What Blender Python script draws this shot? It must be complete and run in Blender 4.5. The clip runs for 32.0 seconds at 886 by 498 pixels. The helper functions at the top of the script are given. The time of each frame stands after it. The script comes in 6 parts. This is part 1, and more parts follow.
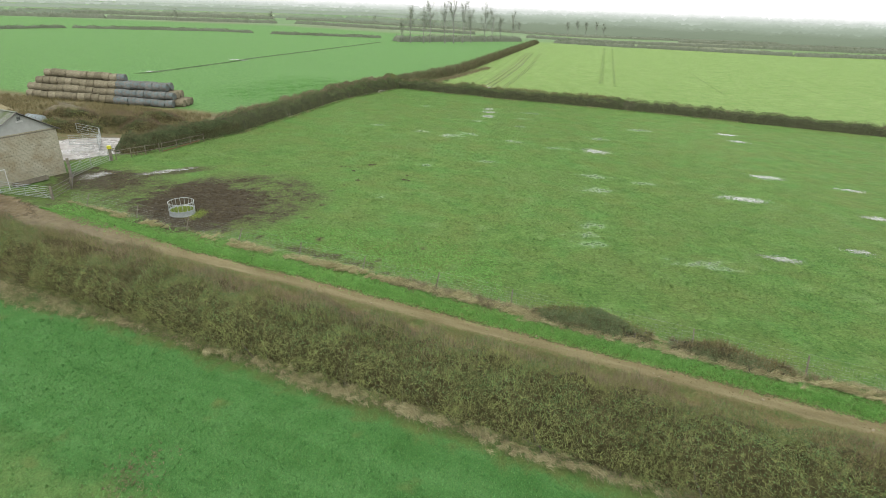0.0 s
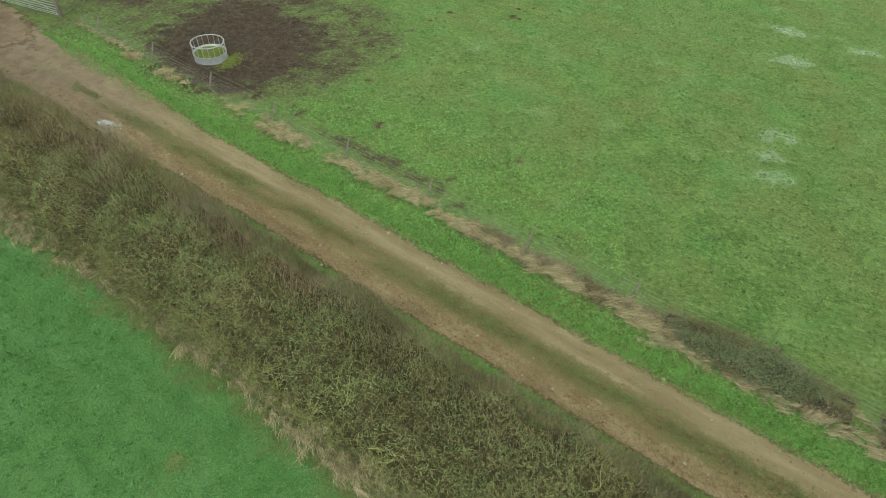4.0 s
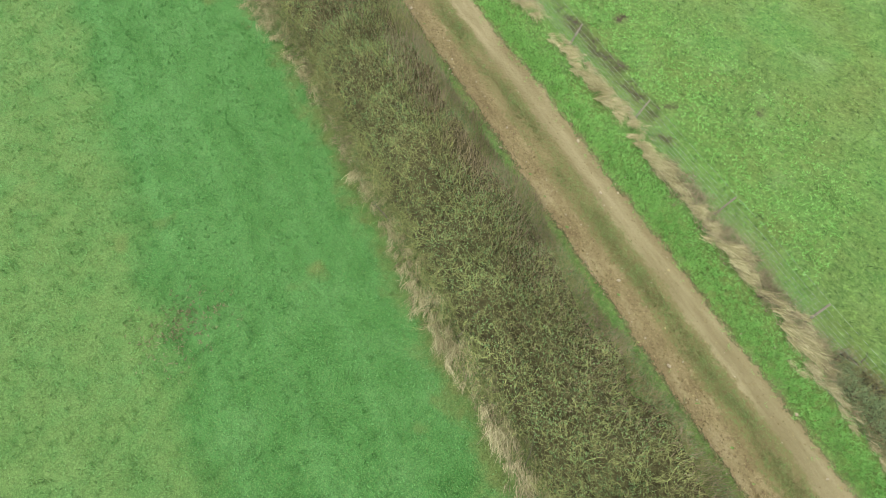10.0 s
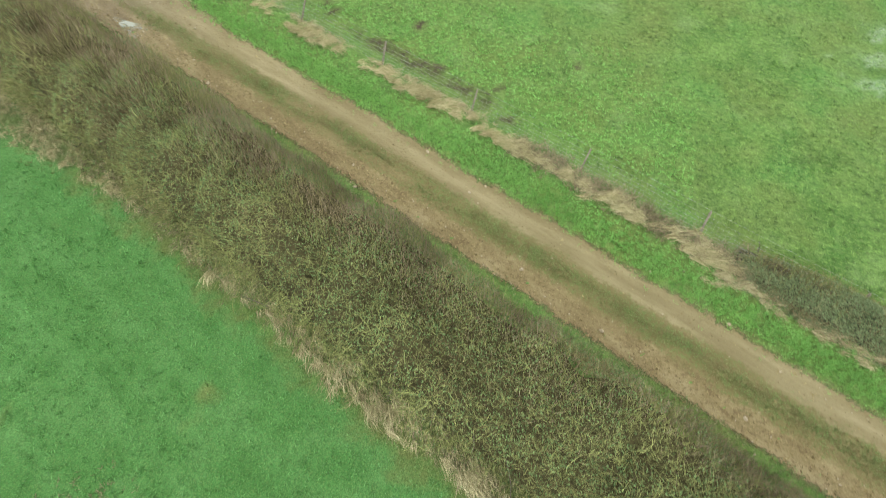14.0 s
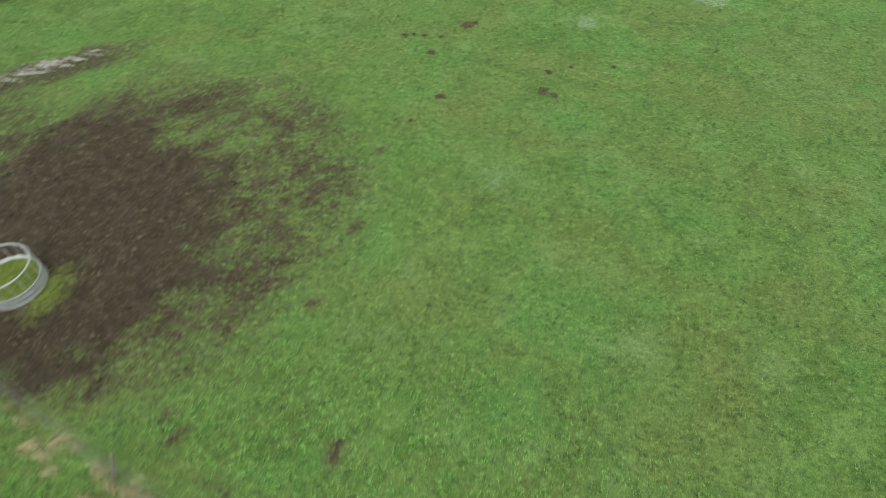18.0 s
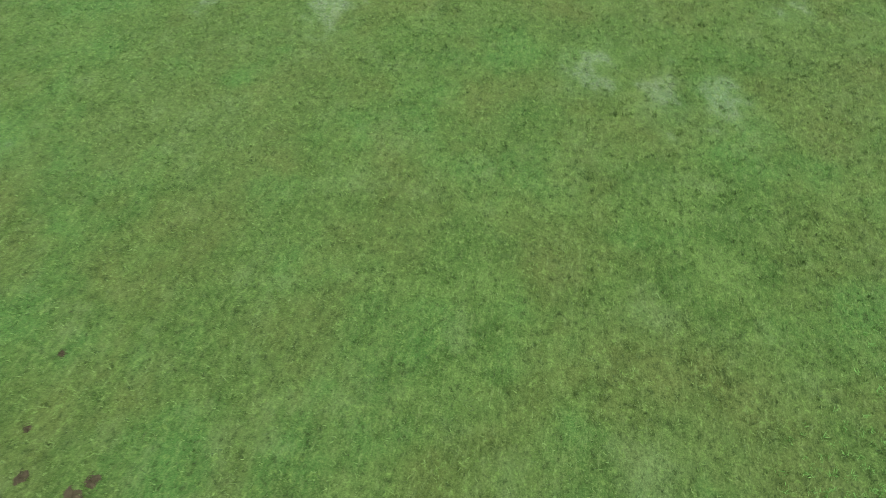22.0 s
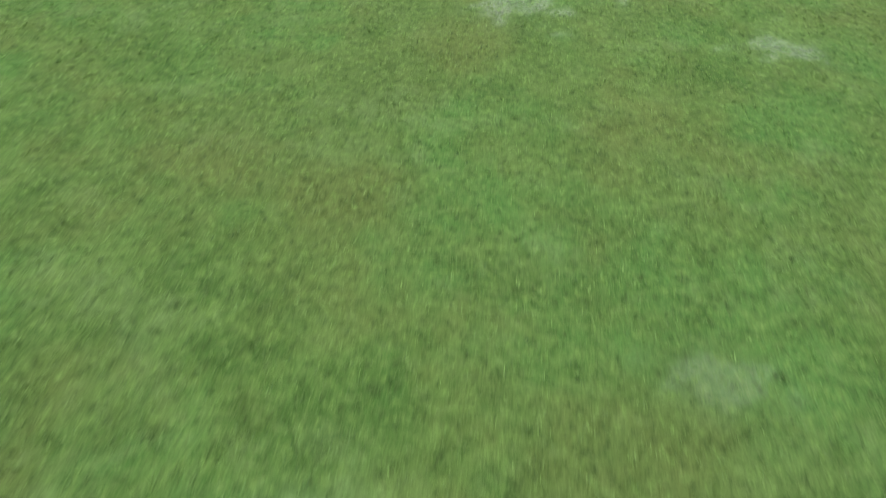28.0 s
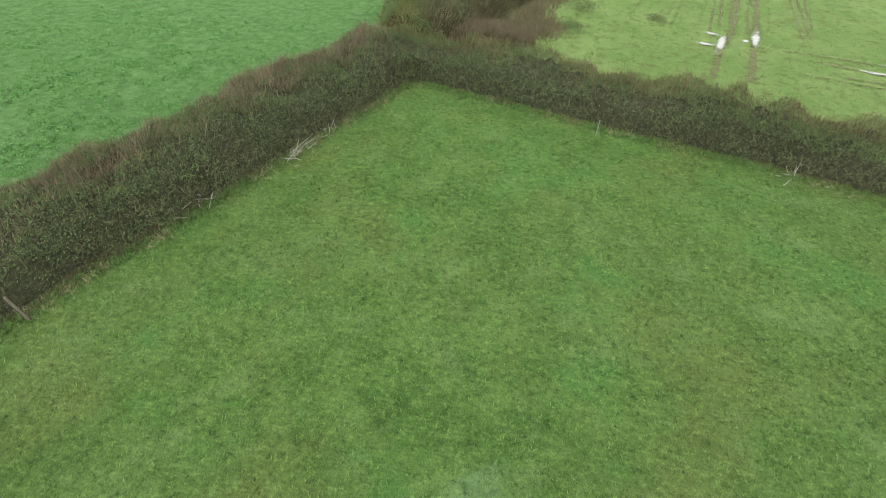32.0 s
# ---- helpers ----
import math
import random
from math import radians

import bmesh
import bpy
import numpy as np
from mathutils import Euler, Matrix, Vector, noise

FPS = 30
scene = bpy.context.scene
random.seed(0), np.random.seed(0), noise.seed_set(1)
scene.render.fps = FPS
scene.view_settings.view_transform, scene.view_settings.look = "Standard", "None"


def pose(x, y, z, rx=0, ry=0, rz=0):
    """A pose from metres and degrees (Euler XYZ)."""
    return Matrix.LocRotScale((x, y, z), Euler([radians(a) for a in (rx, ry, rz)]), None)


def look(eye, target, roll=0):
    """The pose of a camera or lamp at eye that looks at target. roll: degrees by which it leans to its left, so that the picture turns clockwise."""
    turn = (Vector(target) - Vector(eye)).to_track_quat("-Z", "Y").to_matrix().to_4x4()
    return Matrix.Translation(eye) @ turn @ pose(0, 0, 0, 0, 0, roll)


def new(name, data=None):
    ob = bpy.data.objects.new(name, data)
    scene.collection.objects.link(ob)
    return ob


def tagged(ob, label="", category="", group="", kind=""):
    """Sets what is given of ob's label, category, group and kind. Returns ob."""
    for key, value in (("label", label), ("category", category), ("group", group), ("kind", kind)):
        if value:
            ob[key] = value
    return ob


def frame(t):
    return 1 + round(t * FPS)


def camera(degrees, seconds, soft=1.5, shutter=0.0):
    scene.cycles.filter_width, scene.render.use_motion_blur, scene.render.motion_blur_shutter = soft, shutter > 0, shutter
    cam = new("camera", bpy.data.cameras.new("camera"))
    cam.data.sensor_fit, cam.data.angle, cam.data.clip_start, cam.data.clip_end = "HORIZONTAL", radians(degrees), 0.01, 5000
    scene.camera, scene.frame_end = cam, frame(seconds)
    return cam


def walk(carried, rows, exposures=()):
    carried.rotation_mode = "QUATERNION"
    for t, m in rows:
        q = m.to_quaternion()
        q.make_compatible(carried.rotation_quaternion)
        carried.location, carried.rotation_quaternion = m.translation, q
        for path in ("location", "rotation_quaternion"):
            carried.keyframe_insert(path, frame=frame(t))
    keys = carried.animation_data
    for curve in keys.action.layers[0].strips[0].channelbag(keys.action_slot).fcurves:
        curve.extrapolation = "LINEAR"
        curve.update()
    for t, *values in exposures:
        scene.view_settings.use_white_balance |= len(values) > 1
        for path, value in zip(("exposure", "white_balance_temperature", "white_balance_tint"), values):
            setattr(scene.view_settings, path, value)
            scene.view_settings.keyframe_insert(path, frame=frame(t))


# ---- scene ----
# ---------- camera ----------
cam = camera(77.6, 32.0, 0.75, 0.45)
PATH = [
    (0, (0.000, 0.000, 15.608), (0.000, 18.307, 7.554), 1.98),
    (0.5, (-0.088, 1.582, 15.640), (-0.272, 19.876, 7.561), 1.97),
    (1, (-0.127, 3.746, 15.694), (-1.588, 21.970, 7.587), 2.31),
    (1.5, (-0.178, 6.263, 15.868), (-1.893, 24.473, 7.777), 2.26),
    (2, (-0.364, 8.778, 15.911), (-2.058, 26.444, 6.690), 2.14),
    (2.5, (-0.475, 11.293, 15.956), (-2.525, 27.868, 4.953), 2.26),
    (3, (-0.717, 13.173, 16.183), (-2.998, 28.486, 3.521), 2.90),
    (3.5, (-0.738, 13.873, 16.257), (-2.957, 27.778, 2.054), 3.36),
    (4, (-0.822, 13.865, 16.237), (-3.353, 27.617, 1.937), 3.75),
    (4.5, (-0.744, 13.587, 16.108), (-3.854, 27.136, 1.729), 4.00),
    (6.5, (-0.849, 15.006, 16.691), (-4.035, 25.752, 0.126), 1.91),
    (7, (-0.914, 14.988, 16.631), (-4.271, 25.706, 0.082), 2.12),
    (7.5, (-0.838, 15.008, 16.614), (-4.334, 25.683, 0.067), 1.93),
    (8, (-0.809, 14.980, 16.624), (-4.663, 25.521, 0.070), 2.23),
    (8.5, (-0.660, 14.981, 16.638), (-5.400, 24.791, -0.135), 2.61),
    (9, (-0.766, 14.894, 16.615), (-6.082, 23.979, -0.391), 3.94),
    (9.5, (-0.954, 14.771, 16.567), (-6.765, 23.081, -0.672), 5.83),
    (10, (-1.017, 14.718, 16.500), (-7.002, 22.774, -0.800), 6.06),
    (10.5, (-0.949, 14.703, 16.401), (-6.401, 23.353, -0.788), 4.32),
    (11, (-0.911, 14.775, 16.382), (-5.354, 24.029, -0.783), 2.13),
    (11.5, (-0.844, 14.753, 16.327), (-4.307, 24.476, -0.804), 0.06),
    (12, (-0.879, 14.712, 16.220), (-4.034, 24.553, -0.903), -0.26),
    (12.5, (-0.859, 14.657, 15.663), (-3.978, 24.533, -1.447), -0.72),
    (13, (-0.970, 14.750, 15.392), (-3.910, 24.640, -1.741), -0.70),
    (13.5, (-1.055, 15.041, 15.270), (-4.053, 25.326, -1.619), -0.87),
    (15.5, (-1.265, 20.585, 15.359), (-6.290, 32.110, -0.195), 1.87),
    (16, (-2.053, 23.295, 15.351), (-6.601, 35.191, -0.070), 0.79),
    (16.5, (-3.058, 26.184, 15.150), (-7.297, 38.145, -0.308), 0.53),
    (17, (-3.988, 29.012, 14.902), (-7.821, 41.008, -0.635), 0.21),
    (17.5, (-4.740, 31.456, 14.612), (-8.038, 43.551, -0.971), -0.42),
    (18, (-5.582, 34.202, 14.378), (-7.656, 46.523, -1.239), -1.14),
    (18.5, (-5.558, 37.117, 14.418), (-5.794, 49.457, -1.320), -4.47),
    (19, (-5.620, 39.675, 14.333), (-2.155, 51.254, -1.602), -7.09),
    (19.5, (-5.465, 41.852, 14.329), (0.167, 52.250, -1.801), -8.26),
    (20, (-5.262, 43.832, 14.368), (1.012, 53.653, -1.886), -7.80),
    (20.5, (-4.822, 45.364, 14.339), (2.233, 54.420, -2.038), -8.12),
    (21, (-4.339, 46.392, 14.272), (4.176, 53.626, -2.316), -8.78),
    (21.5, (-4.115, 46.549, 13.829), (5.445, 51.323, -3.077), -9.40),
    (22, (-4.143, 46.420, 12.461), (6.039, 50.140, -4.347), -8.67),
    (22.5, (-4.194, 45.998, 10.915), (6.356, 49.645, -5.681), -8.59),
    (23, (-4.095, 45.936, 9.817), (6.231, 50.501, -6.692), -6.50),
    (23.5, (-3.789, 45.906, 9.124), (6.060, 51.438, -7.380), -4.65),
    (24, (-3.282, 45.806, 8.563), (5.316, 53.523, -7.763), -3.68),
    (24.5, (-2.318, 46.289, 8.774), (0.652, 57.035, -7.830), -1.54),
    (26.5, (-0.314, 51.072, 7.757), (-0.859, 63.464, -7.932), 1.43),
    (27, (-0.087, 53.832, 7.924), (-0.358, 66.123, -7.852), 1.29),
    (27.5, (0.247, 57.459, 7.770), (-1.145, 69.906, -7.823), 0.81),
    (28, (0.254, 62.254, 8.007), (-1.284, 74.834, -7.464), 0.02),
    (28.5, (0.012, 67.948, 8.015), (-1.619, 81.147, -6.922), -0.84),
    (29, (-0.757, 73.638, 7.693), (-1.987, 88.031, -6.139), 0.33),
    (29.5, (-0.827, 79.844, 8.062), (-3.182, 94.539, -5.299), 0.10),
    (30, (-1.501, 86.604, 8.129), (-4.157, 101.716, -4.700), -0.42),
    (30.5, (-2.387, 93.308, 8.280), (-5.225, 108.483, -4.434), -0.62),
    (31, (-3.060, 98.748, 9.622), (-6.019, 113.661, -3.373), -0.51),
    (31.5, (-3.519, 101.801, 11.085), (-6.525, 116.589, -2.040), -0.46),
    (32, (-3.841, 103.208, 11.747), (-6.845, 117.952, -1.428), -0.40),
]
EXPOSURES = [(0.0, 1.25), (1.0, 1.2), (2.0, 1.08), (4.0, 1.2), (7.0, 1.45), (8.0, 1.5), (9.0, 1.68), (10.0, 1.82), (13.0, 1.86), (13.5, 1.85), (15.5, 1.25), (19.0, 1.25), (27.0, 1.32), (28.0, 1.34), (29.0, 1.43), (30.0, 1.33), (31.0, 1.25), (32.0, 1.26)]
walk(cam, [(t, look(eye, target, roll)) for t, eye, target, roll in PATH], EXPOSURES)

# ---------- sky, sun ----------
SUN_EL, SUN_ROT = radians(62), radians(200)
world = bpy.data.worlds.new("overcast_sky")
scene.world = world
world.use_nodes = True
wn, wl = world.node_tree.nodes, world.node_tree.links
sky = wn.new("ShaderNodeTexSky")
sky.sky_type, sky.sun_disc, sky.sun_elevation, sky.sun_rotation = "NISHITA", False, SUN_EL, SUN_ROT
pale = wn.new("ShaderNodeHueSaturation")
pale.inputs["Saturation"].default_value = 0.04
wl.new(sky.outputs["Color"], pale.inputs["Color"])
wl.new(pale.outputs["Color"], wn["Background"].inputs["Color"])
wn["Background"].inputs["Strength"].default_value = 0.15
sun = new("sun", bpy.data.lights.new("sun", "SUN"))
sun.data.energy, sun.data.angle, sun.data.color = 0.55, radians(60), (1.0, 0.98, 0.94)
sun.matrix_world = look((0, 0, 50), (-9, 25, 0))

# ---------- small tools ----------
rng = np.random.default_rng(7)


def vnoise(x, y, seed=0):
    """Smooth value noise in -1..1, for numbers or arrays."""
    x, y = np.asarray(x, float), np.asarray(y, float)
    ix, iy = np.floor(x), np.floor(y)
    fx, fy = x - ix, y - iy
    fx, fy = fx * fx * (3 - 2 * fx), fy * fy * (3 - 2 * fy)

    def h(a, b):
        v = np.sin(a * 127.1 + b * 311.7 + seed * 74.7) * 43758.5453
        return (v - np.floor(v)) * 2 - 1
    return ((h(ix, iy) * (1 - fx) + h(ix + 1, iy) * fx) * (1 - fy) + (h(ix, iy + 1) * (1 - fx) + h(ix + 1, iy + 1) * fx) * fy)


# the lane's own axes: s along it, d across it towards the pasture
UX, UY, NX, NY = 0.932, -0.362, 0.362, 0.932
LANE_TURN = math.degrees(math.atan2(UY, UX))


def lane(s, d):
    return s * UX + d * NX, s * UY + d * NY


def lane_of(x, y):
    return x * UX + y * UY, x * NX + y * NY


def bump01(v, centre, half):
    q = np.clip(1 - np.abs((v - centre) / half), 0, 1)
    return q * q * (3 - 2 * q)


def ground_z(x, y):
    x, y = np.asarray(x, float), np.asarray(y, float)
    xc, yc = np.clip(x, -120, 120), np.clip(y, -40, 170)
    v = yc / 50.0
    z = -0.028 * xc - 0.041 * yc + 0.662 * v * v - 0.104 * v * v * v
    z = z + 0.05 * vnoise(x / 6, y / 6, 1) + 0.02 * vnoise(x / 1.3, y / 1.3, 2)
    s, d = lane_of(x, y)
    wob = 0.15 * vnoise(s / 7, 0 * s, 3)
    z = z - 0.09 * bump01(d + wob, 23.5, 0.7) - 0.08 * bump01(d + wob, 25.8, 0.9) - 0.18 * bump01(d, 30.2, 0.7) + 0.12 * bump01(d, 27.4, 1.2)
    return z


def gz(x, y):
    return float(ground_z(x, y))


def smooth(a, b, v):
    q = np.clip((v - a) / (b - a), 0, 1)
    return q * q * (3 - 2 * q)


def side(x, y, ax, ay, bx, by):
    """Metres to the left of the line from a to b."""
    n = math.hypot(bx - ax, by - ay)
    return ((bx - ax) * (y - ay) - (by - ay) * (x - ax)) / n


SPOTS = ((-16.7, 52.9, .5), (-15.3, 50.8, .6), (-13.3, 52.3, .5), (-13.0, 48.1, .6), (-12.4, 49.9, .5), (-10.9, 51.6, .35), (-14.5, 61.3, .3),
         (-16.0, 54.3, .45), (-14.7, 40.4, .5), (-14.6, 39.2, .45), (-13.9, 38.6, .4), (-9.5, 38.8, .5), (-13.1, 45.1, .5), (-11.7, 43.4, .5),
         (-11.1, 47.0, .3), (-19.8, 58.9, .4), (-7.4, 35.9, .6), (-4.8, 34.2, .6), (-3.8, 33.6, .5), (-4.6, 35.5, .4), (-1.4, 38.2, .4))


def mud_at(x, y):
    n = 0.35 * vnoise(x / 1.7, y / 1.7, 5) + 0.3 * vnoise(x / 0.6, y / 0.6, 6)
    r = np.hypot((x + 21.1 + 0.18 * (y - 45)) / 5.5, (y - 45.2) / 6.7) + n * 0.3
    m = 1 - smooth(0.72, 1.22, r + 0.22 * vnoise(x / 0.45, y / 0.45, 7))
    halo = np.maximum(1 - smooth(0.55, 1.2, np.hypot((x + 19.3) / 9.6, (y - 47.2) / 10.4)), 0.75 * (1 - smooth(0.6, 1.2, np.hypot((x + 30.5) / 8.5, (y - 47.6) / 7.6))))
    halo = halo * (0.85 + 0.3 * vnoise(x / 1.7, y / 1.7, 8) + 0.25 * vnoise(x / 0.5, y / 0.5, 9))
    gate = 0.74 * (1 - smooth(0.6, 1.2, np.hypot((x + 32.8 + (y - 50) * 0.15) / 5.0, (y - 50.8) / 4.2) + n * 0.7))
    strip = (1 - smooth(0.5, 1.3, np.abs(side(x, y, -34, 49.5, -23, 58.5) + n) / 1.3)) * smooth(-38, -33, x) * (1 - smooth(-27, -22, x))
    ls, ld = lane_of(x, y)
    ditch = bump01(ld + n * 0.6, 30.45, 0.95) * smooth(-27, -24, ls) * (1 - smooth(-17, -14.5, ls)) * np.clip(0.5 + 0.5 * vnoise(x / 0.55, y / 0.55, 11) + 0.4 * vnoise(x / 1.4, y / 1.4, 12), 0, 0.68)
    m = np.maximum.reduce([m, halo * 0.63, gate, strip * 0.62, ditch])
    for sx, sy, sr in SPOTS:
        m = np.maximum(m, 0.72 * (1 - smooth(0.2, 1.15, np.hypot(x - sx, y - sy) / sr + n * 0.5)))
    return np.clip(m, 0, 1)


# where the turf is waterlogged and bleached: x, y, two radii
SOAKS = (
    (3.1, 84.5, 2.4, 1.6), (0.6, 82.4, 2.6, 2.0), (9.4, 80.7, 1.8, 1.1), (23.8, 86.9, 2.2, 1.4), (17.6, 63.5, 2.2, 1.2), (16.3, 57.3, 2.6, 1.3), (23.2, 61.6, 2.4, 1.0),
    (33.7, 97.1, 2.8, 1.2), (19.9, 38.5, 2.6, 1.0), (21.6, 37.6, 1.9, .8), (12.9, 45.9, 2.0, 1.2),
    (11.9, 43.3, 2.2, 1.1), (12.0, 41.3, 2.0, 1.0), (15.7, 78.0, 2.2, 1.0), (16.5, 108.6, 2.4, 1.3), (5.2, 96.2, 1.6, 1.3), (-4.5, 109.5, 1.7, 1.1), (-3.8, 84.3, 1.5, 1.5),
    (-10.6, 87.4, 2.2, 1.0), (14.1, 101.7, 1.9, .9), (12.6, 93.8, 1.5, .9), (-5.9, 50.3, 1.3, .9), (5.1, 67.6, 1.4, .9), (-2.4, 63.7, 1.2, .9))
SOAK_WATER = ((21.0, 77.4, 2.4, 1.6), (49.5, 98.1, 2.2, 1.4), (48.6, 92.2, 1.9, 1.1), (40.6, 68.2, 2.6, 1.2), (32.5, 57.4, 3.0, 1.2), (8.1, 110.7, 1.3, 1.35), (7.9, 106.7, 1.6, 1.1), (7.4, 102.1, 1.5, 1.7))


def soak_at(x, y):
    n = 0.55 * vnoise(x / 1.1, y / 0.7, 131) + 0.5 * vnoise(x / 0.4, y / 0.25, 132)
    m = np.zeros_like(x)
    for sx, sy, rx, ry in SOAKS + SOAK_WATER:
        r = np.hypot((x - sx) / rx, (y - sy) / ry)
        m = np.maximum(m, np.where(r < 1.8, 1 - smooth(0.0, 1.3, r + n * 0.8), 0))
    return m


def left_of(x, y):
    """Metres beyond the hedge between pasture and crop."""
    return (np.interp(y, (40, 57, 76, 111.5, 134, 137), (-44.0, -37.6, -30.0, -22.15, -13.4, -12.3)) - x) * 0.95


def back_of(x, y):
    """Metres beyond the hedge at the pasture's far side."""
    return (y - np.interp(x, (-30, -13, 12.2, 38, 92), (140.8, 135.8, 128.4, 122.9, 106.5))) * 0.96


DIAG_A, DIAG_B = (-13.0, 136.0), (59.0, 401.0)      # hedge and ditch between the two far fields


def zones(x, y):
    """How much each ground belongs to: near meadow, leafy crop, far pale crop, rough yard ground."""
    s, d = lane_of(x, y)
    w = 0.35 * vnoise(x / 1.5, y / 1.5, 21)
    meadow = 1 - smooth(16.6, 17.4, d + w)
    left = smooth(0.5, 2.5, left_of(x, y) + w)
    back = smooth(0.5, 2.5, back_of(x, y) + w)
    diag = smooth(-1, 1, -side(x, y, *DIAG_A, *DIAG_B))
    beyond = smooth(0, 4, y - 60 - 0 * x)
    pale = back * diag * smooth(100, 106, y)
    crop = np.clip(left * smooth(72, 78, y + 0.25 * (x + 45)), 0, 1) * (1 - pale) * smooth(-1, 3, side(x, y, -80, 97, -40, 88.5) + 8 * (y > 100))
    crop = np.maximum(crop, back * (1 - diag))
    rough = np.clip(left * (1 - crop) * (1 - pale), 0, 1) * (1 - meadow) * smooth(29, 31, d)
    return meadow, crop, pale, rough


def mesh_of(name, verts, faces, material, smooth_faces=False):
    """A mesh from an array of corners and one or more arrays of faces with the same number of corners each."""
    me = bpy.data.meshes.new(name)
    faces = [np.asarray(f, np.int32) for f in (faces if isinstance(faces, list) else [faces])]
    loops = np.concatenate([f.ravel() for f in faces])
    sizes = np.concatenate([np.full(len(f), f.shape[1], np.int32) for f in faces])
    starts = np.concatenate([[0], np.cumsum(sizes)[:-1]]).astype(np.int32)
    me.vertices.add(len(verts))
    me.vertices.foreach_set("co", np.asarray(verts, np.float32).ravel())
    me.loops.add(len(loops))
    me.loops.foreach_set("vertex_index", loops)
    me.polygons.add(len(sizes))
    me.polygons.foreach_set("loop_start", starts)
    me.polygons.foreach_set("use_smooth", np.full(len(sizes), smooth_faces))
    me.materials.append(material)
    me.update(calc_edges=True)
    me.validate()
    return me


def empty(name, place=(0, 0, 0), turn=0.0):
    ob = new(name)
    ob.empty_display_size = 0.2
    ob.matrix_world = pose(*place, 0, 0, turn)
    return ob


def put(name, me, parent=None, label="", m=None):
    ob = new(name, me)
    if parent is not None:
        ob.parent = parent
    if m is not None:
        ob.matrix_local = m
    return tagged(ob, label)


def part(name, bm, material, parent=None, label="", smooth_faces=False, m=None):
    me = bpy.data.meshes.new(name)
    bm.normal_update()
    bm.to_mesh(me)
    bm.free()
    me.materials.append(material)
    if smooth_faces:
        me.polygons.foreach_set("use_smooth", np.full(len(me.polygons), True))
    return put(name, me, parent, label, m)


def box(bm, x0, x1, y0, y1, z0, z1, bevel=0.0):
    r = bmesh.ops.create_cube(bm, size=1, matrix=Matrix.Translation(((x0 + x1) / 2, (y0 + y1) / 2, (z0 + z1) / 2)) @ Matrix.Diagonal((x1 - x0, y1 - y0, z1 - z0, 1)))
    if bevel:
        edges = {e for v in r["verts"] for e in v.link_edges}
        bmesh.ops.bevel(bm, geom=list(edges), offset=bevel, segments=1, affect="EDGES")
    return bm


def rod(bm, a, b, r, seg=6, r2=None):
    a, b = Vector(a), Vector(b)
    m = Matrix.Translation((a + b) / 2) @ (b - a).to_track_quat("Z", "Y").to_matrix().to_4x4()
    bmesh.ops.create_cone(bm, cap_ends=True, segments=seg, radius1=r, radius2=r if r2 is None else r2, depth=(b - a).length, matrix=m)
    return bm


def unit(v):
    return v / np.maximum(np.linalg.norm(v, axis=1, keepdims=True), 1e-6)


def ribbons(p, way, length, width, droop, r):
    """Bent, tapered blades or twigs: five corners each. p, way: n x 3."""
    n = len(p)
    way = unit(way)
    across = unit(np.cross(way, unit(r.normal(size=(n, 3)))))
    bend = unit(way + r.normal(size=(n, 3)) * 0.35 + np.array([0, 0, -1.0]) * np.reshape(droop, (-1, 1)))
    length, width = np.reshape(length, (-1, 1)), np.reshape(width, (-1, 1)) / 2
    q = p + way * length * 0.5
    tip = q + bend * length * 0.5
    v = np.stack([p - across * width, p + across * width, q + across * width * 0.8, q - across * width * 0.8, tip], 1).reshape(-1, 3)
    k = np.arange(n)[:, None] * 5
    return v, [k + np.array([[0, 1, 2, 3]]), k + np.array([[3, 2, 4]])]


def blades(p, way, length, width, r):
    """Straight grass blades: one triangle each."""
    n = len(p)
    across = unit(np.cross(way, r.normal(size=(n, 3)))) * np.reshape(width, (-1, 1)) / 2
    v = np.stack([p - across, p + across, p + unit(way) * np.reshape(length, (-1, 1))], 1).reshape(-1, 3)
    return v, [np.arange(n)[:, None] * 3 + np.array([[0, 1, 2]])]


def curly(p, way, length, width, r, segs=4, curl=0.5):
    """Crooked tapered branches that change course at every joint. Returns corners, faces, and the joints of each."""
    n = len(p)
    d = unit(way)
    length, width = np.reshape(length, (-1, 1)), np.reshape(width, (-1, 1)) / 2
    across = unit(np.cross(d, np.array([0, 0, 1.0]) + r.normal(0, 0.7, (n, 3))))
    rows, joints = [], [p]
    for k in range(segs):
        w = width * (1 - 0.75 * k / segs)
        rows += [p - across * w, p + across * w]
        d = unit(d + r.normal(0, curl, (n, 3)))
        p = p + d * length / segs
        joints.append(p)
    v = np.stack(rows + [p], 1).reshape(-1, 3)
    m = 2 * segs + 1
    k = np.arange(n)[:, None] * m
    f = [np.concatenate([k + np.array([[2 * j, 2 * j + 1, 2 * j + 3, 2 * j + 2]]) for j in range(segs - 1)]), k + np.array([[m - 3, m - 2, m - 1]])]
    return v, f, np.stack(joints, 1)


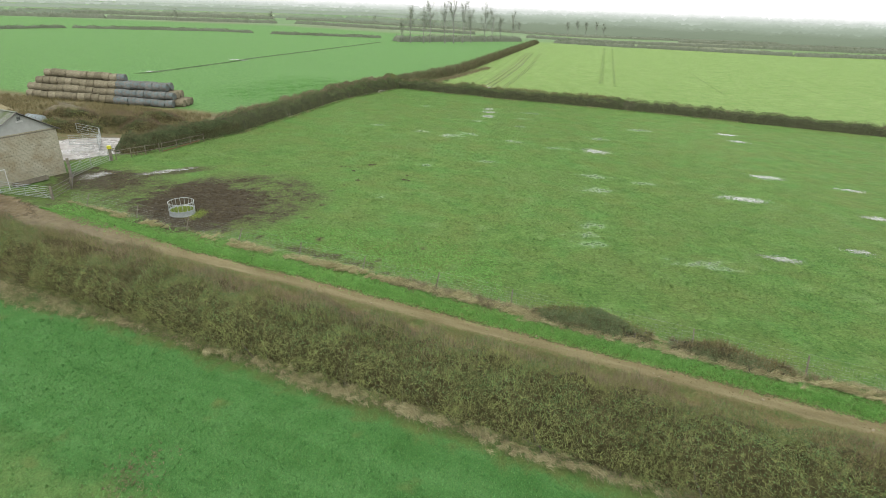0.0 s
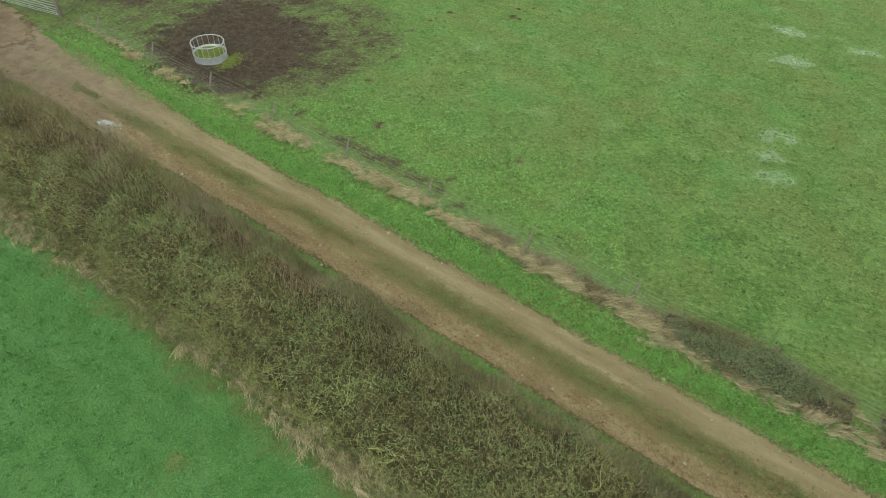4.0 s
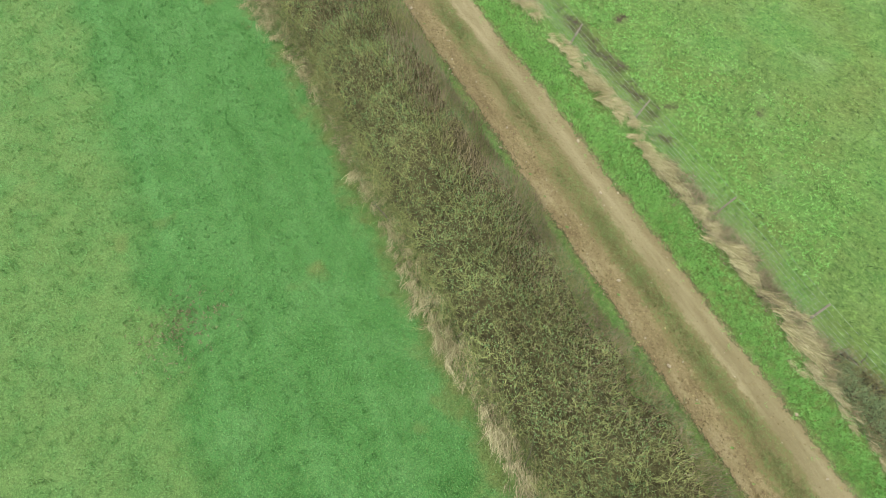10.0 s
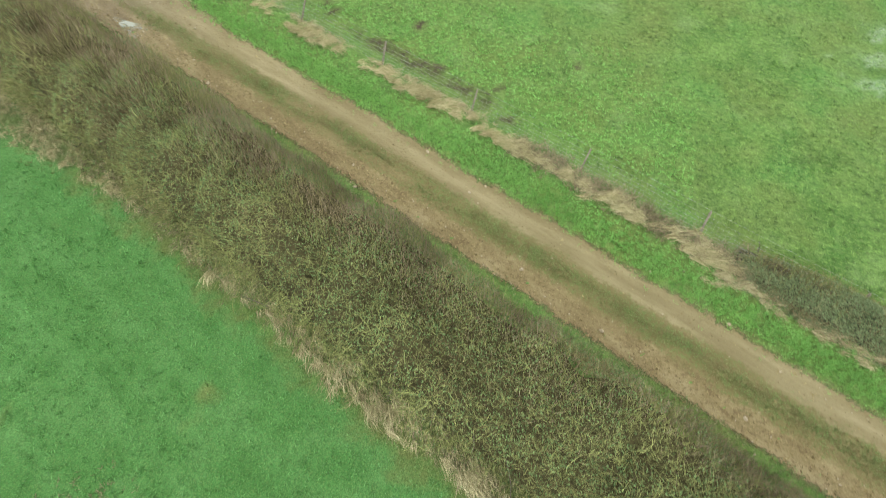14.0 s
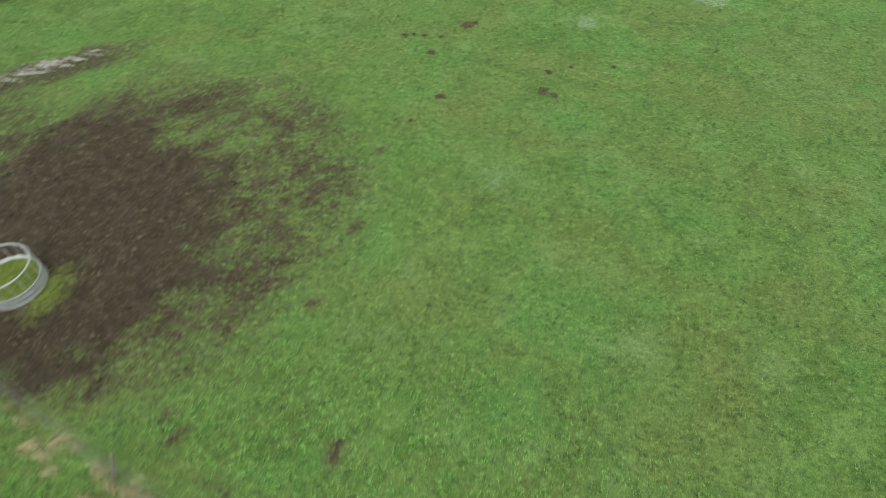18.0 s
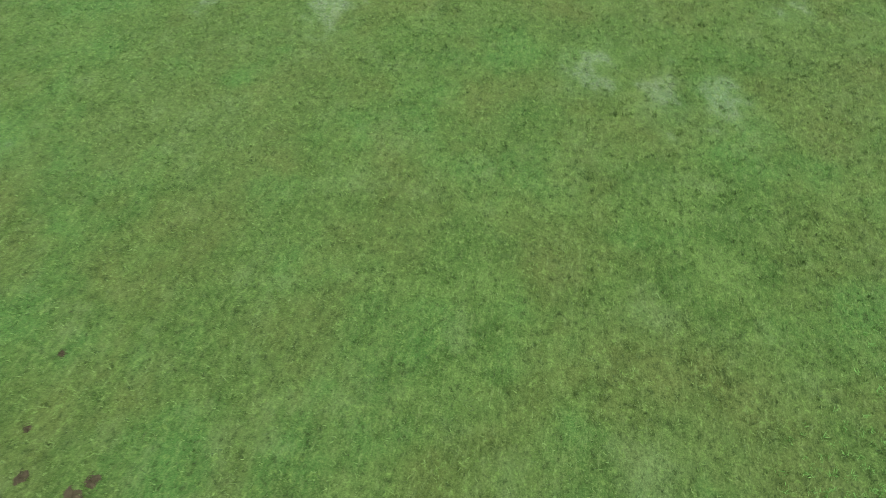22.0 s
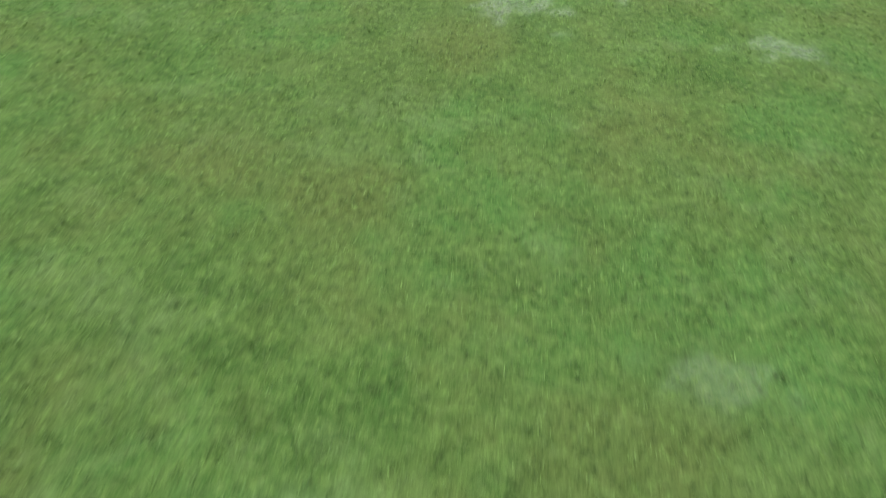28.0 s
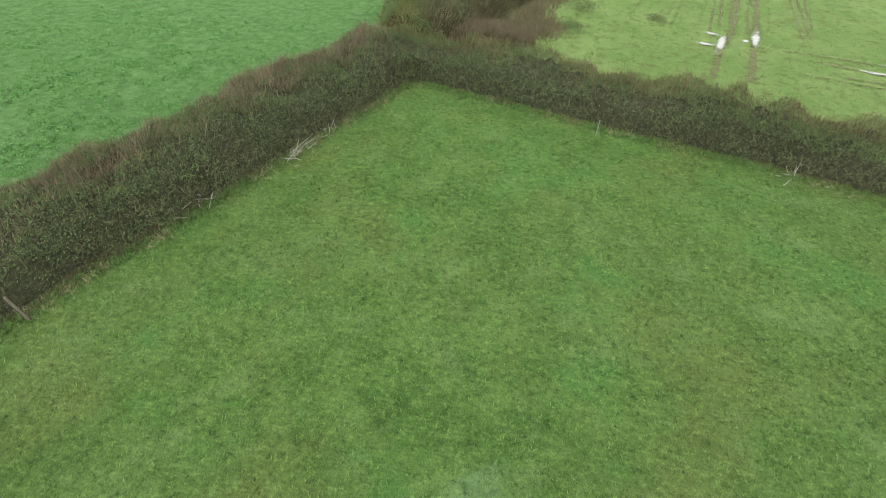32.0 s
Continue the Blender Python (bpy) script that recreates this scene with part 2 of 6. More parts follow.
def sprays(p, way, length, width, side_twigs, r, curl=0.5):
    """Crooked branches with finer twigs standing off them, as one set of corners and faces."""
    v, f, joints = curly(p, way, length, width, r, 4, curl)
    n = len(p)
    if not side_twigs:
        return v, f
    own = np.repeat(np.arange(n), side_twigs)
    j = r.integers(1, 5, len(own))
    base = joints[own, j]
    run = unit(joints[own, j] - joints[own, j - 1])
    way2 = run * 0.7 + r.normal(0, 0.75, (len(own), 3)) + np.array([0, 0, 0.25])
    v2, f2 = blades(base, way2, np.repeat(np.reshape(length, (-1,)) * np.ones(n), side_twigs) * r.uniform(0.2, 0.6, len(own)), np.repeat(np.reshape(width, (-1,)) * np.ones(n), side_twigs) * 0.62, r)
    return np.concatenate([v, v2]), [f[0], np.concatenate([f[1], f2[0] + len(v)])]


def diamonds(p, size, r, flat=0.5):
    """Small leaves: a folded pair of triangles each."""
    n = len(p)
    nrm = unit(r.normal(size=(n, 3)) * np.array([1, 1, flat]) + np.array([0, 0, 0.9]))
    a = unit(np.cross(nrm, r.normal(size=(n, 3))))
    b = np.cross(nrm, a)
    size = np.reshape(size, (-1, 1))
    v = np.stack([p - a * size, p + b * size * 0.55 + nrm * size * 0.2, p + a * size, p - b * size * 0.55 + nrm * size * 0.2], 1).reshape(-1, 3)
    k = np.arange(n)[:, None] * 4
    return v, [k + np.array([[0, 1, 2]]), k + np.array([[0, 2, 3]])]


# ---------- materials ----------
class Nodes:
    def __init__(self, name):
        self.mat = bpy.data.materials.new(name)
        self.mat.use_nodes = True
        self.t = self.mat.node_tree
        self.bsdf = self.t.nodes["Principled BSDF"]
        self.where = self.t.nodes.new("ShaderNodeTexCoord").outputs["Object"]

    def link(self, v, socket):
        if isinstance(v, bpy.types.NodeSocket):
            self.t.links.new(v, socket)
        elif isinstance(v, (tuple, list)):
            socket.default_value = (*v, 1) if len(v) == 3 and len(socket.default_value) == 4 else v
        else:
            socket.default_value = v

    def noise(self, scale, detail=4.0, rough=0.6, where=None, stretch=None):
        w = where or self.where
        if stretch:
            mp = self.t.nodes.new("ShaderNodeMapping")
            mp.inputs["Scale"].default_value = stretch
            self.t.links.new(w, mp.inputs["Vector"])
            w = mp.outputs["Vector"]
        n = self.t.nodes.new("ShaderNodeTexNoise")
        n.inputs["Scale"].default_value, n.inputs["Detail"].default_value, n.inputs["Roughness"].default_value = scale, detail, rough
        self.t.links.new(w, n.inputs["Vector"])
        return n.outputs["Fac"]

    def cells(self, scale, feature="F1"):
        n = self.t.nodes.new("ShaderNodeTexVoronoi")
        n.feature = feature
        n.inputs["Scale"].default_value = scale
        self.t.links.new(self.where, n.inputs["Vector"])
        return n.outputs["Distance"]

    def ramp(self, fac, *stops):
        n = self.t.nodes.new("ShaderNodeValToRGB")
        while len(n.color_ramp.elements) < len(stops):
            n.color_ramp.elements.new(0.5)
        for e, (at, col) in zip(n.color_ramp.elements, stops):
            e.position = at
            e.color = (*col, 1) if isinstance(col, tuple) else (col, col, col, 1)
        self.link(fac, n.inputs["Fac"])
        return n.outputs["Color"]

    def mix(self, fac, a, b, how="MIX"):
        n = self.t.nodes.new("ShaderNodeMix")
        n.data_type, n.blend_type = "RGBA", how
        self.link(fac, n.inputs[0])
        self.link(a, n.inputs[6])
        self.link(b, n.inputs[7])
        return n.outputs[2]

    def calc(self, how, a, b=0.5, c=None):
        n = self.t.nodes.new("ShaderNodeMath")
        n.operation = how
        n.use_clamp = how in ("MULTIPLY_ADD",)
        self.link(a, n.inputs[0])
        self.link(b, n.inputs[1])
        if c is not None:
            self.link(c, n.inputs[2])
        return n.outputs[0]

    def attr(self, name):
        n = self.t.nodes.new("ShaderNodeAttribute")
        n.attribute_name = name
        return n.outputs["Fac"]

    def island(self):
        return self.t.nodes.new("ShaderNodeNewGeometry").outputs["Random Per Island"]

    def chance(self):
        return self.t.nodes.new("ShaderNodeObjectInfo").outputs["Random"]

    def axis(self, which):
        n = self.t.nodes.new("ShaderNodeSeparateXYZ")
        self.t.links.new(self.where, n.inputs[0])
        return n.outputs[which]

    def bump(self, height, strength=0.5, distance=0.02):
        n = self.t.nodes.new("ShaderNodeBump")
        n.inputs["Strength"].default_value, n.inputs["Distance"].default_value = strength, distance
        self.link(height, n.inputs["Height"])
        self.t.links.new(n.outputs["Normal"], self.bsdf.inputs["Normal"])

    def done(self, colour, rough=0.85, metal=0.0, spec=0.3, alpha=None):
        self.link(colour, self.bsdf.inputs["Base Color"])
        self.link(rough, self.bsdf.inputs["Roughness"])
        self.link(metal, self.bsdf.inputs["Metallic"])
        self.link(spec, self.bsdf.inputs["Specular IOR Level"])
        if alpha is not None:
            self.link(alpha, self.bsdf.inputs["Alpha"])
        return self.mat


def simple(name, dark, light, scale=3.0, rough=0.8, metal=0.0, fine=40.0, bump=0.3, spec=0.3):
    """A weathered surface: blotches, grain and fine relief."""
    n = Nodes(name)
    f = n.calc("ADD", n.calc("MULTIPLY", n.noise(scale), 0.65), n.calc("MULTIPLY", n.noise(fine, 3), 0.35))
    n.bump(n.noise(fine, 4), bump, 0.01)
    return n.done(n.ramp(f, (0.3, dark), (0.7, light)), rough, metal, spec)


def pasture_colour(n):
    """Grazed turf: fresh, dull, yellowish and bleached grass in patches, dark specks for hoof-pocks and shaded gaps
    between tufts, and combed pale strands.
    """
    big = n.noise(0.09, 3)
    mid = n.noise(0.55, 5, 0.7)
    base = n.ramp(mid, (0.34, (0.054, 0.140, 0.025)), (0.5, (0.088, 0.190, 0.038)), (0.66, (0.136, 0.252, 0.060)))
    dull = n.ramp(n.noise(0.8, 4), (0.35, (0.092, 0.160, 0.038)), (0.65, (0.138, 0.218, 0.060)))
    c = n.mix(n.ramp(big, (0.42, 0.0), (0.62, 0.65)), base, dull)
    lush = n.ramp(n.noise(0.30, 4, 0.6), (0.50, 0.0), (0.66, 0.8))
    c = n.mix(lush, c, (0.086, 0.226, 0.048))
    bleached = n.ramp(n.noise(0.42, 6, 0.75, stretch=(1, 1, 2)), (0.53, 0.0), (0.70, 0.7))
    c = n.mix(bleached, c, (0.184, 0.296, 0.104))
    c = n.mix(n.ramp(n.noise(0.23, 4, 0.6, stretch=(1, 1, 3)), (0.47, 0.0), (0.64, 0.45)), c, (0.146, 0.166, 0.046))
    c = n.mix(n.calc("MULTIPLY", n.attr("soak"), 0.42), c, (0.172, 0.325, 0.128))
    c = n.mix(n.ramp(n.attr("mud"), (0.12, 0.0), (0.6, 0.9)), c, (0.088, 0.100, 0.036))
    clump = n.noise(4.6, 6, 0.75)
    # dark specks: hoof-pocks, and shade between tufts painted into the colour
    c = n.mix(n.ramp(clump, (0.34, 0.9), (0.47, 0.0)), c, (0.034, 0.076, 0.016))
    c = n.mix(n.ramp(clump, (0.54, 0.0), (0.64, 0.85)), c, (0.184, 0.322, 0.076))
    strands = n.noise(5.0, 4, 0.7, stretch=(0.45, 1.9, 1))
    return n.mix(n.ramp(strands, (0.54, 0.0), (0.70, 0.55)), c, (0.225, 0.345, 0.112))


def meadow_colour(n):
    """Long bright meadow grass with faint stripes along the lane."""
    mid = n.noise(0.6, 5, 0.65)
    c = n.ramp(mid, (0.25, (0.044, 0.154, 0.031)), (0.5, (0.064, 0.198, 0.047)), (0.75, (0.098, 0.244, 0.072)))
    d = n.calc("ADD", n.calc("MULTIPLY", n.axis("X"), NX), n.calc("MULTIPLY", n.axis("Y"), NY))
    worn = n.calc("MULTIPLY", n.ramp(n.calc("ADD", n.calc("MULTIPLY", d, 0.08), n.calc("MULTIPLY", n.noise(0.5, 4), 0.25)), (0.82, 1.0), (0.90, 0.0)), n.ramp(n.noise(1.1, 4), (0.3, 0.35), (0.6, 1.0)))
    band = n.calc("SINE", n.calc("ADD", n.calc("MULTIPLY", d, 3.1), n.calc("MULTIPLY", n.noise(0.3, 2), 3.0)))
    c = n.mix(n.ramp(band, (0.3, 0.0), (1.0, 0.32)), c, (0.106, 0.270, 0.080))
    c = n.mix(n.calc("MULTIPLY", worn, 0.8), c, (0.140, 0.244, 0.070))
    foot = n.calc("ADD", n.calc("MULTIPLY", n.calc("SUBTRACT", d, 10.0), 0.1), n.calc("MULTIPLY", n.calc("SUBTRACT", n.noise(0.9, 5, 0.7), 0.5), 0.35))
    c = n.mix(n.ramp(foot, (0.60, 0.0), (0.70, 0.7)), c, (0.140, 0.135, 0.045))
    return n.mix(n.ramp(n.noise(0.45, 2), (0.66, 0.0), (0.78, 0.7)), c, (0.160, 0.170, 0.055))


def ground_material():
    n = Nodes("turf_soil_and_crops")
    fine = n.noise(14.0, 5, 0.75)
    grain = n.noise(28.0, 3, 0.7)
    c = pasture_colour(n)
    c = n.mix(n.attr("meadow"), c, meadow_colour(n))
    leafy = n.ramp(n.noise(1.8, 6, 0.75), (0.34, (0.062, 0.160, 0.042)), (0.5, (0.106, 0.244, 0.070)), (0.66, (0.168, 0.320, 0.112)))
    c = n.mix(n.attr("crop"), c, leafy)
    pale = n.ramp(n.noise(0.25, 4, 0.6), (0.3, (0.176, 0.290, 0.078)), (0.7, (0.256, 0.372, 0.122)))
    pale = n.mix(n.ramp(n.noise(0.35, 5, 0.7, stretch=(2, 1, 1)), (0.47, 0.0), (0.62, 0.7)), pale, (0.148, 0.288, 0.066))
    pale = n.mix(n.ramp(n.noise(1.3, 6, 0.8), (0.38, 0.85), (0.5, 0.0)), pale, (0.120, 0.160, 0.046))
    c = n.mix(n.attr("pale"), c, pale)
    # past about 400 m the field patchwork pales: haze painted by distance
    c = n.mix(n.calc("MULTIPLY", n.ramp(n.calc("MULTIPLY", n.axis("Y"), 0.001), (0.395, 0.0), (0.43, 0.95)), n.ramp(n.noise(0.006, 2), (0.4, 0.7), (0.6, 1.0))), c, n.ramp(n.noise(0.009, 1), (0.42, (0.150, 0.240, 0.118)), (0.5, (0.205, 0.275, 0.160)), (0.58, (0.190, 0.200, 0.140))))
    rough = n.ramp(n.noise(0.7, 5, 0.7), (0.3, (0.095, 0.100, 0.042)), (0.5, (0.160, 0.132, 0.072)), (0.7, (0.235, 0.180, 0.108)))
    c = n.mix(n.attr("rough"), c, rough)
    # fine dark grain paints the shade on soil between grass blades
    c = n.mix(n.ramp(fine, (0.34, 0.85), (0.58, 0.0)), c, n.mix(0.6, c, (0.026, 0.040, 0.010)))
    c = n.mix(n.ramp(grain, (0.5, 0.0), (0.75, 0.55)), c, (0.230, 0.300, 0.105))
    # dark brown under hedges: leaf litter with the hedge's shade painted in
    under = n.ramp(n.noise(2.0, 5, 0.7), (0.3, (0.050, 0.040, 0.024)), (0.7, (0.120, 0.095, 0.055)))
    c = n.mix(n.attr("litter_shade"), c, under)
    soil = n.ramp(n.noise(2.2, 6, 0.75), (0.3, (0.026, 0.021, 0.012)), (0.52, (0.050, 0.041, 0.024)), (0.72, (0.102, 0.085, 0.054)))
    mudf = n.calc("ADD", n.attr("mud"), n.calc("ADD", n.calc("MULTIPLY", n.calc("SUBTRACT", n.noise(2.2, 5, 0.7), 0.5), 0.9), n.calc("MULTIPLY", n.calc("SUBTRACT", n.noise(5.0, 5, 0.8), 0.5), 2.2)))
    mudm = n.ramp(mudf, (0.36, 0.0), (0.74, 1.0))
    c = n.mix(mudm, c, soil)
    n.bump(n.calc("ADD", fine, n.calc("MULTIPLY", grain, 0.5)), 0.9, 0.08)
    wet = n.ramp(n.noise(1.6, 4), (0.4, 0.7), (0.6, 0.95))
    shiny = n.ramp(n.calc("MULTIPLY", n.attr("soak"), n.noise(3.0, 4, 0.7)), (0.2, 0.0), (0.45, 1.0))
    return n.done(c, n.mix(shiny, n.mix(mudm, (0.92, 0.92, 0.92), wet), (0.12, 0.12, 0.12)), 0.0, n.calc("MULTIPLY_ADD", shiny, 0.35, 0.14))


def blade_material(name, colour_of, pale=(0.225, 0.370, 0.098), amount=0.7, dim=0.9):
    n = Nodes(name)
    i = n.island()
    c = colour_of(n)
    c = n.mix(n.ramp(i, (0.0, dim), (0.42, 0.0)), c, (0.024, 0.060, 0.011))
    c = n.mix(n.ramp(i, (0.4, 0.0), (1.0, amount)), c, pale)
    return n.done(c, 0.65, 0.0, 0.35)


def twig_material(name, dark, mid, light):
    n = Nodes(name)
    f = n.calc("ADD", n.calc("MULTIPLY", n.island(), 0.55), n.calc("MULTIPLY", n.noise(0.5, 4), 0.5))
    return n.done(n.ramp(f, (0.25, dark), (0.5, mid), (0.78, light)), 0.85, 0.0, 0.2)


M = {}
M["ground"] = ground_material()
M["pasture_blade"] = blade_material("pasture_blades", pasture_colour)
M["meadow_blade"] = blade_material("meadow_blades", meadow_colour, (0.134, 0.324, 0.084), 0.65, 0.5)
M["verge_blade"] = blade_material("verge_blades", lambda n: n.ramp(n.noise(0.8, 3), (0.3, (0.118, 0.292, 0.055)), (0.7, (0.182, 0.388, 0.088))), (0.235, 0.465, 0.122), 0.65, 0.4)
M["verge_dull"] = blade_material("shaded_verge_blades", lambda n: n.ramp(n.noise(0.9, 4), (0.3, (0.105, 0.180, 0.050)), (0.5, (0.165, 0.215, 0.075)), (0.7, (0.195, 0.190, 0.088))), (0.210, 0.290, 0.105), 0.6, 0.4)
M["pale_blade"] = blade_material("young_crop_blades", lambda n: n.ramp(n.noise(0.5, 4), (0.3, (0.150, 0.245, 0.052)), (0.7, (0.236, 0.328, 0.092))), (0.330, 0.400, 0.150), 0.7)
M["track_blade"] = blade_material("trodden_blades", lambda n: n.ramp(n.noise(1.5, 4), (0.35, (0.150, 0.132, 0.052)), (0.52, (0.122, 0.158, 0.048)), (0.68, (0.115, 0.205, 0.055))), (0.230, 0.270, 0.105), 0.6, 0.25)
M["straw"] = twig_material("dead_grass", (0.190, 0.172, 0.080), (0.322, 0.298, 0.150), (0.470, 0.440, 0.250))
M["straw_brown"] = twig_material("brown_dead_stems", (0.090, 0.080, 0.044), (0.176, 0.155, 0.086), (0.300, 0.266, 0.160))
M["twig_olive"] = twig_material("lichened_twigs", (0.076, 0.084, 0.028), (0.152, 0.168, 0.058), (0.262, 0.284, 0.104))
M["twig_lichen"] = twig_material("bright_lichened_branches", (0.096, 0.114, 0.038), (0.176, 0.206, 0.070), (0.275, 0.312, 0.112))
M["twig_brown"] = twig_material("bare_brown_twigs", (0.058, 0.056, 0.028), (0.118, 0.114, 0.058), (0.200, 0.194, 0.108))
M["twig_red"] = twig_material("red_brown_shoots", (0.080, 0.056, 0.037), (0.145, 0.106, 0.072), (0.225, 0.172, 0.120))
M["twig_mauve"] = twig_material("mauve_brown_shoots", (0.100, 0.076, 0.046), (0.186, 0.148, 0.094), (0.285, 0.236, 0.158))
M["twig_grey"] = twig_material("grey_brown_twigs", (0.084, 0.071, 0.031), (0.164, 0.142, 0.066), (0.268, 0.236, 0.124))
# far twigs greyed and lightened: haze painted into the colour
M["twig_far_haze"] = twig_material("hazed_far_twigs", (0.112, 0.126, 0.092), (0.172, 0.192, 0.142), (0.240, 0.262, 0.200))
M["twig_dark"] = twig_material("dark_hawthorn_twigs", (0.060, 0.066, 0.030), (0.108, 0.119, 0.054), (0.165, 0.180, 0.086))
M["leaf_hedge"] = twig_material("olive_hawthorn_leaves", (0.050, 0.080, 0.029), (0.090, 0.136, 0.050), (0.138, 0.190, 0.075))
M["leaf_olive"] = twig_material("olive_hedge_leaves", (0.044, 0.082, 0.027), (0.094, 0.156, 0.054), (0.168, 0.248, 0.100))
M["leaf_grey"] = twig_material("grey_bramble_leaves", (0.074, 0.106, 0.047), (0.130, 0.176, 0.080), (0.200, 0.256, 0.126))
M["leaf_bramble"] = twig_material("fresh_bramble_leaves", (0.080, 0.125, 0.045), (0.140, 0.205, 0.078), (0.205, 0.275, 0.115))
M["leaf_dark"] = twig_material("bramble_leaves", (0.036, 0.055, 0.022), (0.076, 0.104, 0.044), (0.140, 0.178, 0.082))
M["leaf_crop"] = twig_material("crop_leaves", (0.066, 0.185, 0.042), (0.106, 0.262, 0.064), (0.155, 0.325, 0.098))
# dark colours painting the shade inside hedges, on a sheet under the twigs
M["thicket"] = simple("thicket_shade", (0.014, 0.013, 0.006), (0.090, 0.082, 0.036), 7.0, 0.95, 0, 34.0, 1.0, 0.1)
M["inner_shade_dark"] = simple("dark_thicket_shade", (0.018, 0.020, 0.012), (0.088, 0.094, 0.052), 7.0, 0.95, 0, 34.0, 1.0, 0.1)
# far hedge cores, paled by painted haze
M["inner_shade_haze"] = simple("hazed_far_hedge_core", (0.105, 0.122, 0.086), (0.172, 0.192, 0.142), 0.5, 0.95, 0, 3.0, 1.0, 0.1)
M["bark"] = simple("grey_bark", (0.050, 0.043, 0.032), (0.130, 0.112, 0.085), 3.0, 0.9, 0, 20.0, 0.6)
M["wood"] = simple("weathered_timber", (0.085, 0.076, 0.056), (0.225, 0.205, 0.155), 3.0, 0.85, 0, 30.0, 0.5)
M["galv"] = simple("galvanised_steel", (0.240, 0.270, 0.260), (0.390, 0.425, 0.412), 4.0, 0.42, 0.35, 60.0, 0.1, 0.5)
M["steel_dark"] = simple("dull_steel", (0.080, 0.075, 0.068), (0.190, 0.180, 0.165), 4.0, 0.6, 0.5, 60.0, 0.2)
M["straw_pale"] = twig_material("beige_dead_grass", (0.168, 0.152, 0.074), (0.290, 0.266, 0.140), (0.436, 0.404, 0.238))
# far bark, its pale grey holding painted haze
M["bark_far_haze"] = simple("hazed_far_bark", (0.130, 0.132, 0.115), (0.220, 0.222, 0.200), 3.0, 0.9)
M["wire"] = simple("grey_wire", (0.260, 0.275, 0.260), (0.400, 0.420, 0.400), 4.0, 0.5, 0.6, 60.0, 0.1)
M["yellow"] = simple("yellow_tub_plastic", (0.380, 0.360, 0.020), (0.560, 0.540, 0.050), 5.0, 0.5)
M["red"] = simple("faded_red_plastic", (0.420, 0.050, 0.030), (0.560, 0.100, 0.060), 5.0, 0.5)
M["white"] = simple("dirty_white_plastic", (0.420, 0.430, 0.410), (0.620, 0.620, 0.600), 4.0, 0.45)
M["black_sheet"] = simple("black_sheet_plastic", (0.016, 0.018, 0.020), (0.060, 0.066, 0.072), 2.0, 0.35, 0, 12.0, 0.6, 0.5)
M["tank"] = simple("blue_grey_paint", (0.120, 0.150, 0.150), (0.240, 0.280, 0.280), 3.0, 0.6)
M["rubble"] = simple("pale_rubble", (0.120, 0.112, 0.080), (0.280, 0.262, 0.200), 3.0, 0.95, 0, 15.0, 0.8)
M["brushwood"] = simple("grey_brushwood", (0.075, 0.066, 0.038), (0.190, 0.170, 0.110), 3.0, 0.95, 0, 15.0, 0.8)
M["sand"] = simple("yellow_sand", (0.250, 0.205, 0.110), (0.370, 0.310, 0.180), 3.0, 0.95)
M["soil"] = simple("dark_dug_soil", (0.036, 0.033, 0.018), (0.092, 0.081, 0.047), 6.0, 0.95, 0, 30.0, 1.0, 0.1)
M["stone"] = simple("track_stone", (0.185, 0.155, 0.098), (0.400, 0.350, 0.245), 6.0, 0.9, 0, 40.0, 0.5)
M["hay"] = twig_material("green_fodder", (0.090, 0.150, 0.024), (0.170, 0.240, 0.045), (0.270, 0.310, 0.085))

# ---------- ground: one sheet to the horizon ----------
def build_ground():
    xs = np.concatenate([[-4000, -2200, -1300, -800, -500, -350, -250], np.arange(-200, -80, 8), np.arange(-80, -46, 1.5), np.arange(-46, 42, 0.5), np.arange(42, 110, 2.0), np.arange(110, 300, 12), [320, 420, 600, 900, 1400, 2400, 4000]])
    ys = np.concatenate([[-4000, -2000, -900, -400, -200, -100], np.arange(-60, 6, 3.0), np.arange(6, 140, 0.5), np.arange(140, 172, 1.0), np.arange(172, 460, 8), [480, 560, 700, 900, 1300, 2200, 4200]])
    gx, gy = np.meshgrid(xs, ys)
    x, y = gx.ravel(), gy.ravel()
    v = np.stack([x, y, ground_z(x, y)], 1)
    nx, ny = len(xs), len(ys)
    i = (np.arange(ny - 1)[:, None] * nx + np.arange(nx - 1)[None, :]).ravel()
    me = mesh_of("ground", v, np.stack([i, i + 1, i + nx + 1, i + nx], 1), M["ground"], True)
    meadow, crop, pale, rough = zones(x, y)
    s, d = lane_of(x, y)
    # hedge floor mask: brown litter, also darkened where hedges shade the ground
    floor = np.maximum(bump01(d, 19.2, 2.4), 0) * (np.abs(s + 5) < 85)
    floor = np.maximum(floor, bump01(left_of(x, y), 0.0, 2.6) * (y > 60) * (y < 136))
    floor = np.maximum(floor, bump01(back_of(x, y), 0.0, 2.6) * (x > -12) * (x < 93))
    for key, val in (("meadow", meadow), ("crop", crop), ("pale", pale), ("rough", rough), ("mud", mud_at(x, y)), ("litter_shade", np.clip(floor * 1.6, 0, 1)), ("soak", soak_at(x, y))):
        a = me.attributes.new(key, "FLOAT", "POINT")
        a.data.foreach_set("value", np.asarray(val, np.float32))
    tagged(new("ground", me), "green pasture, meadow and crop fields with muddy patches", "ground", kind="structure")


build_ground()


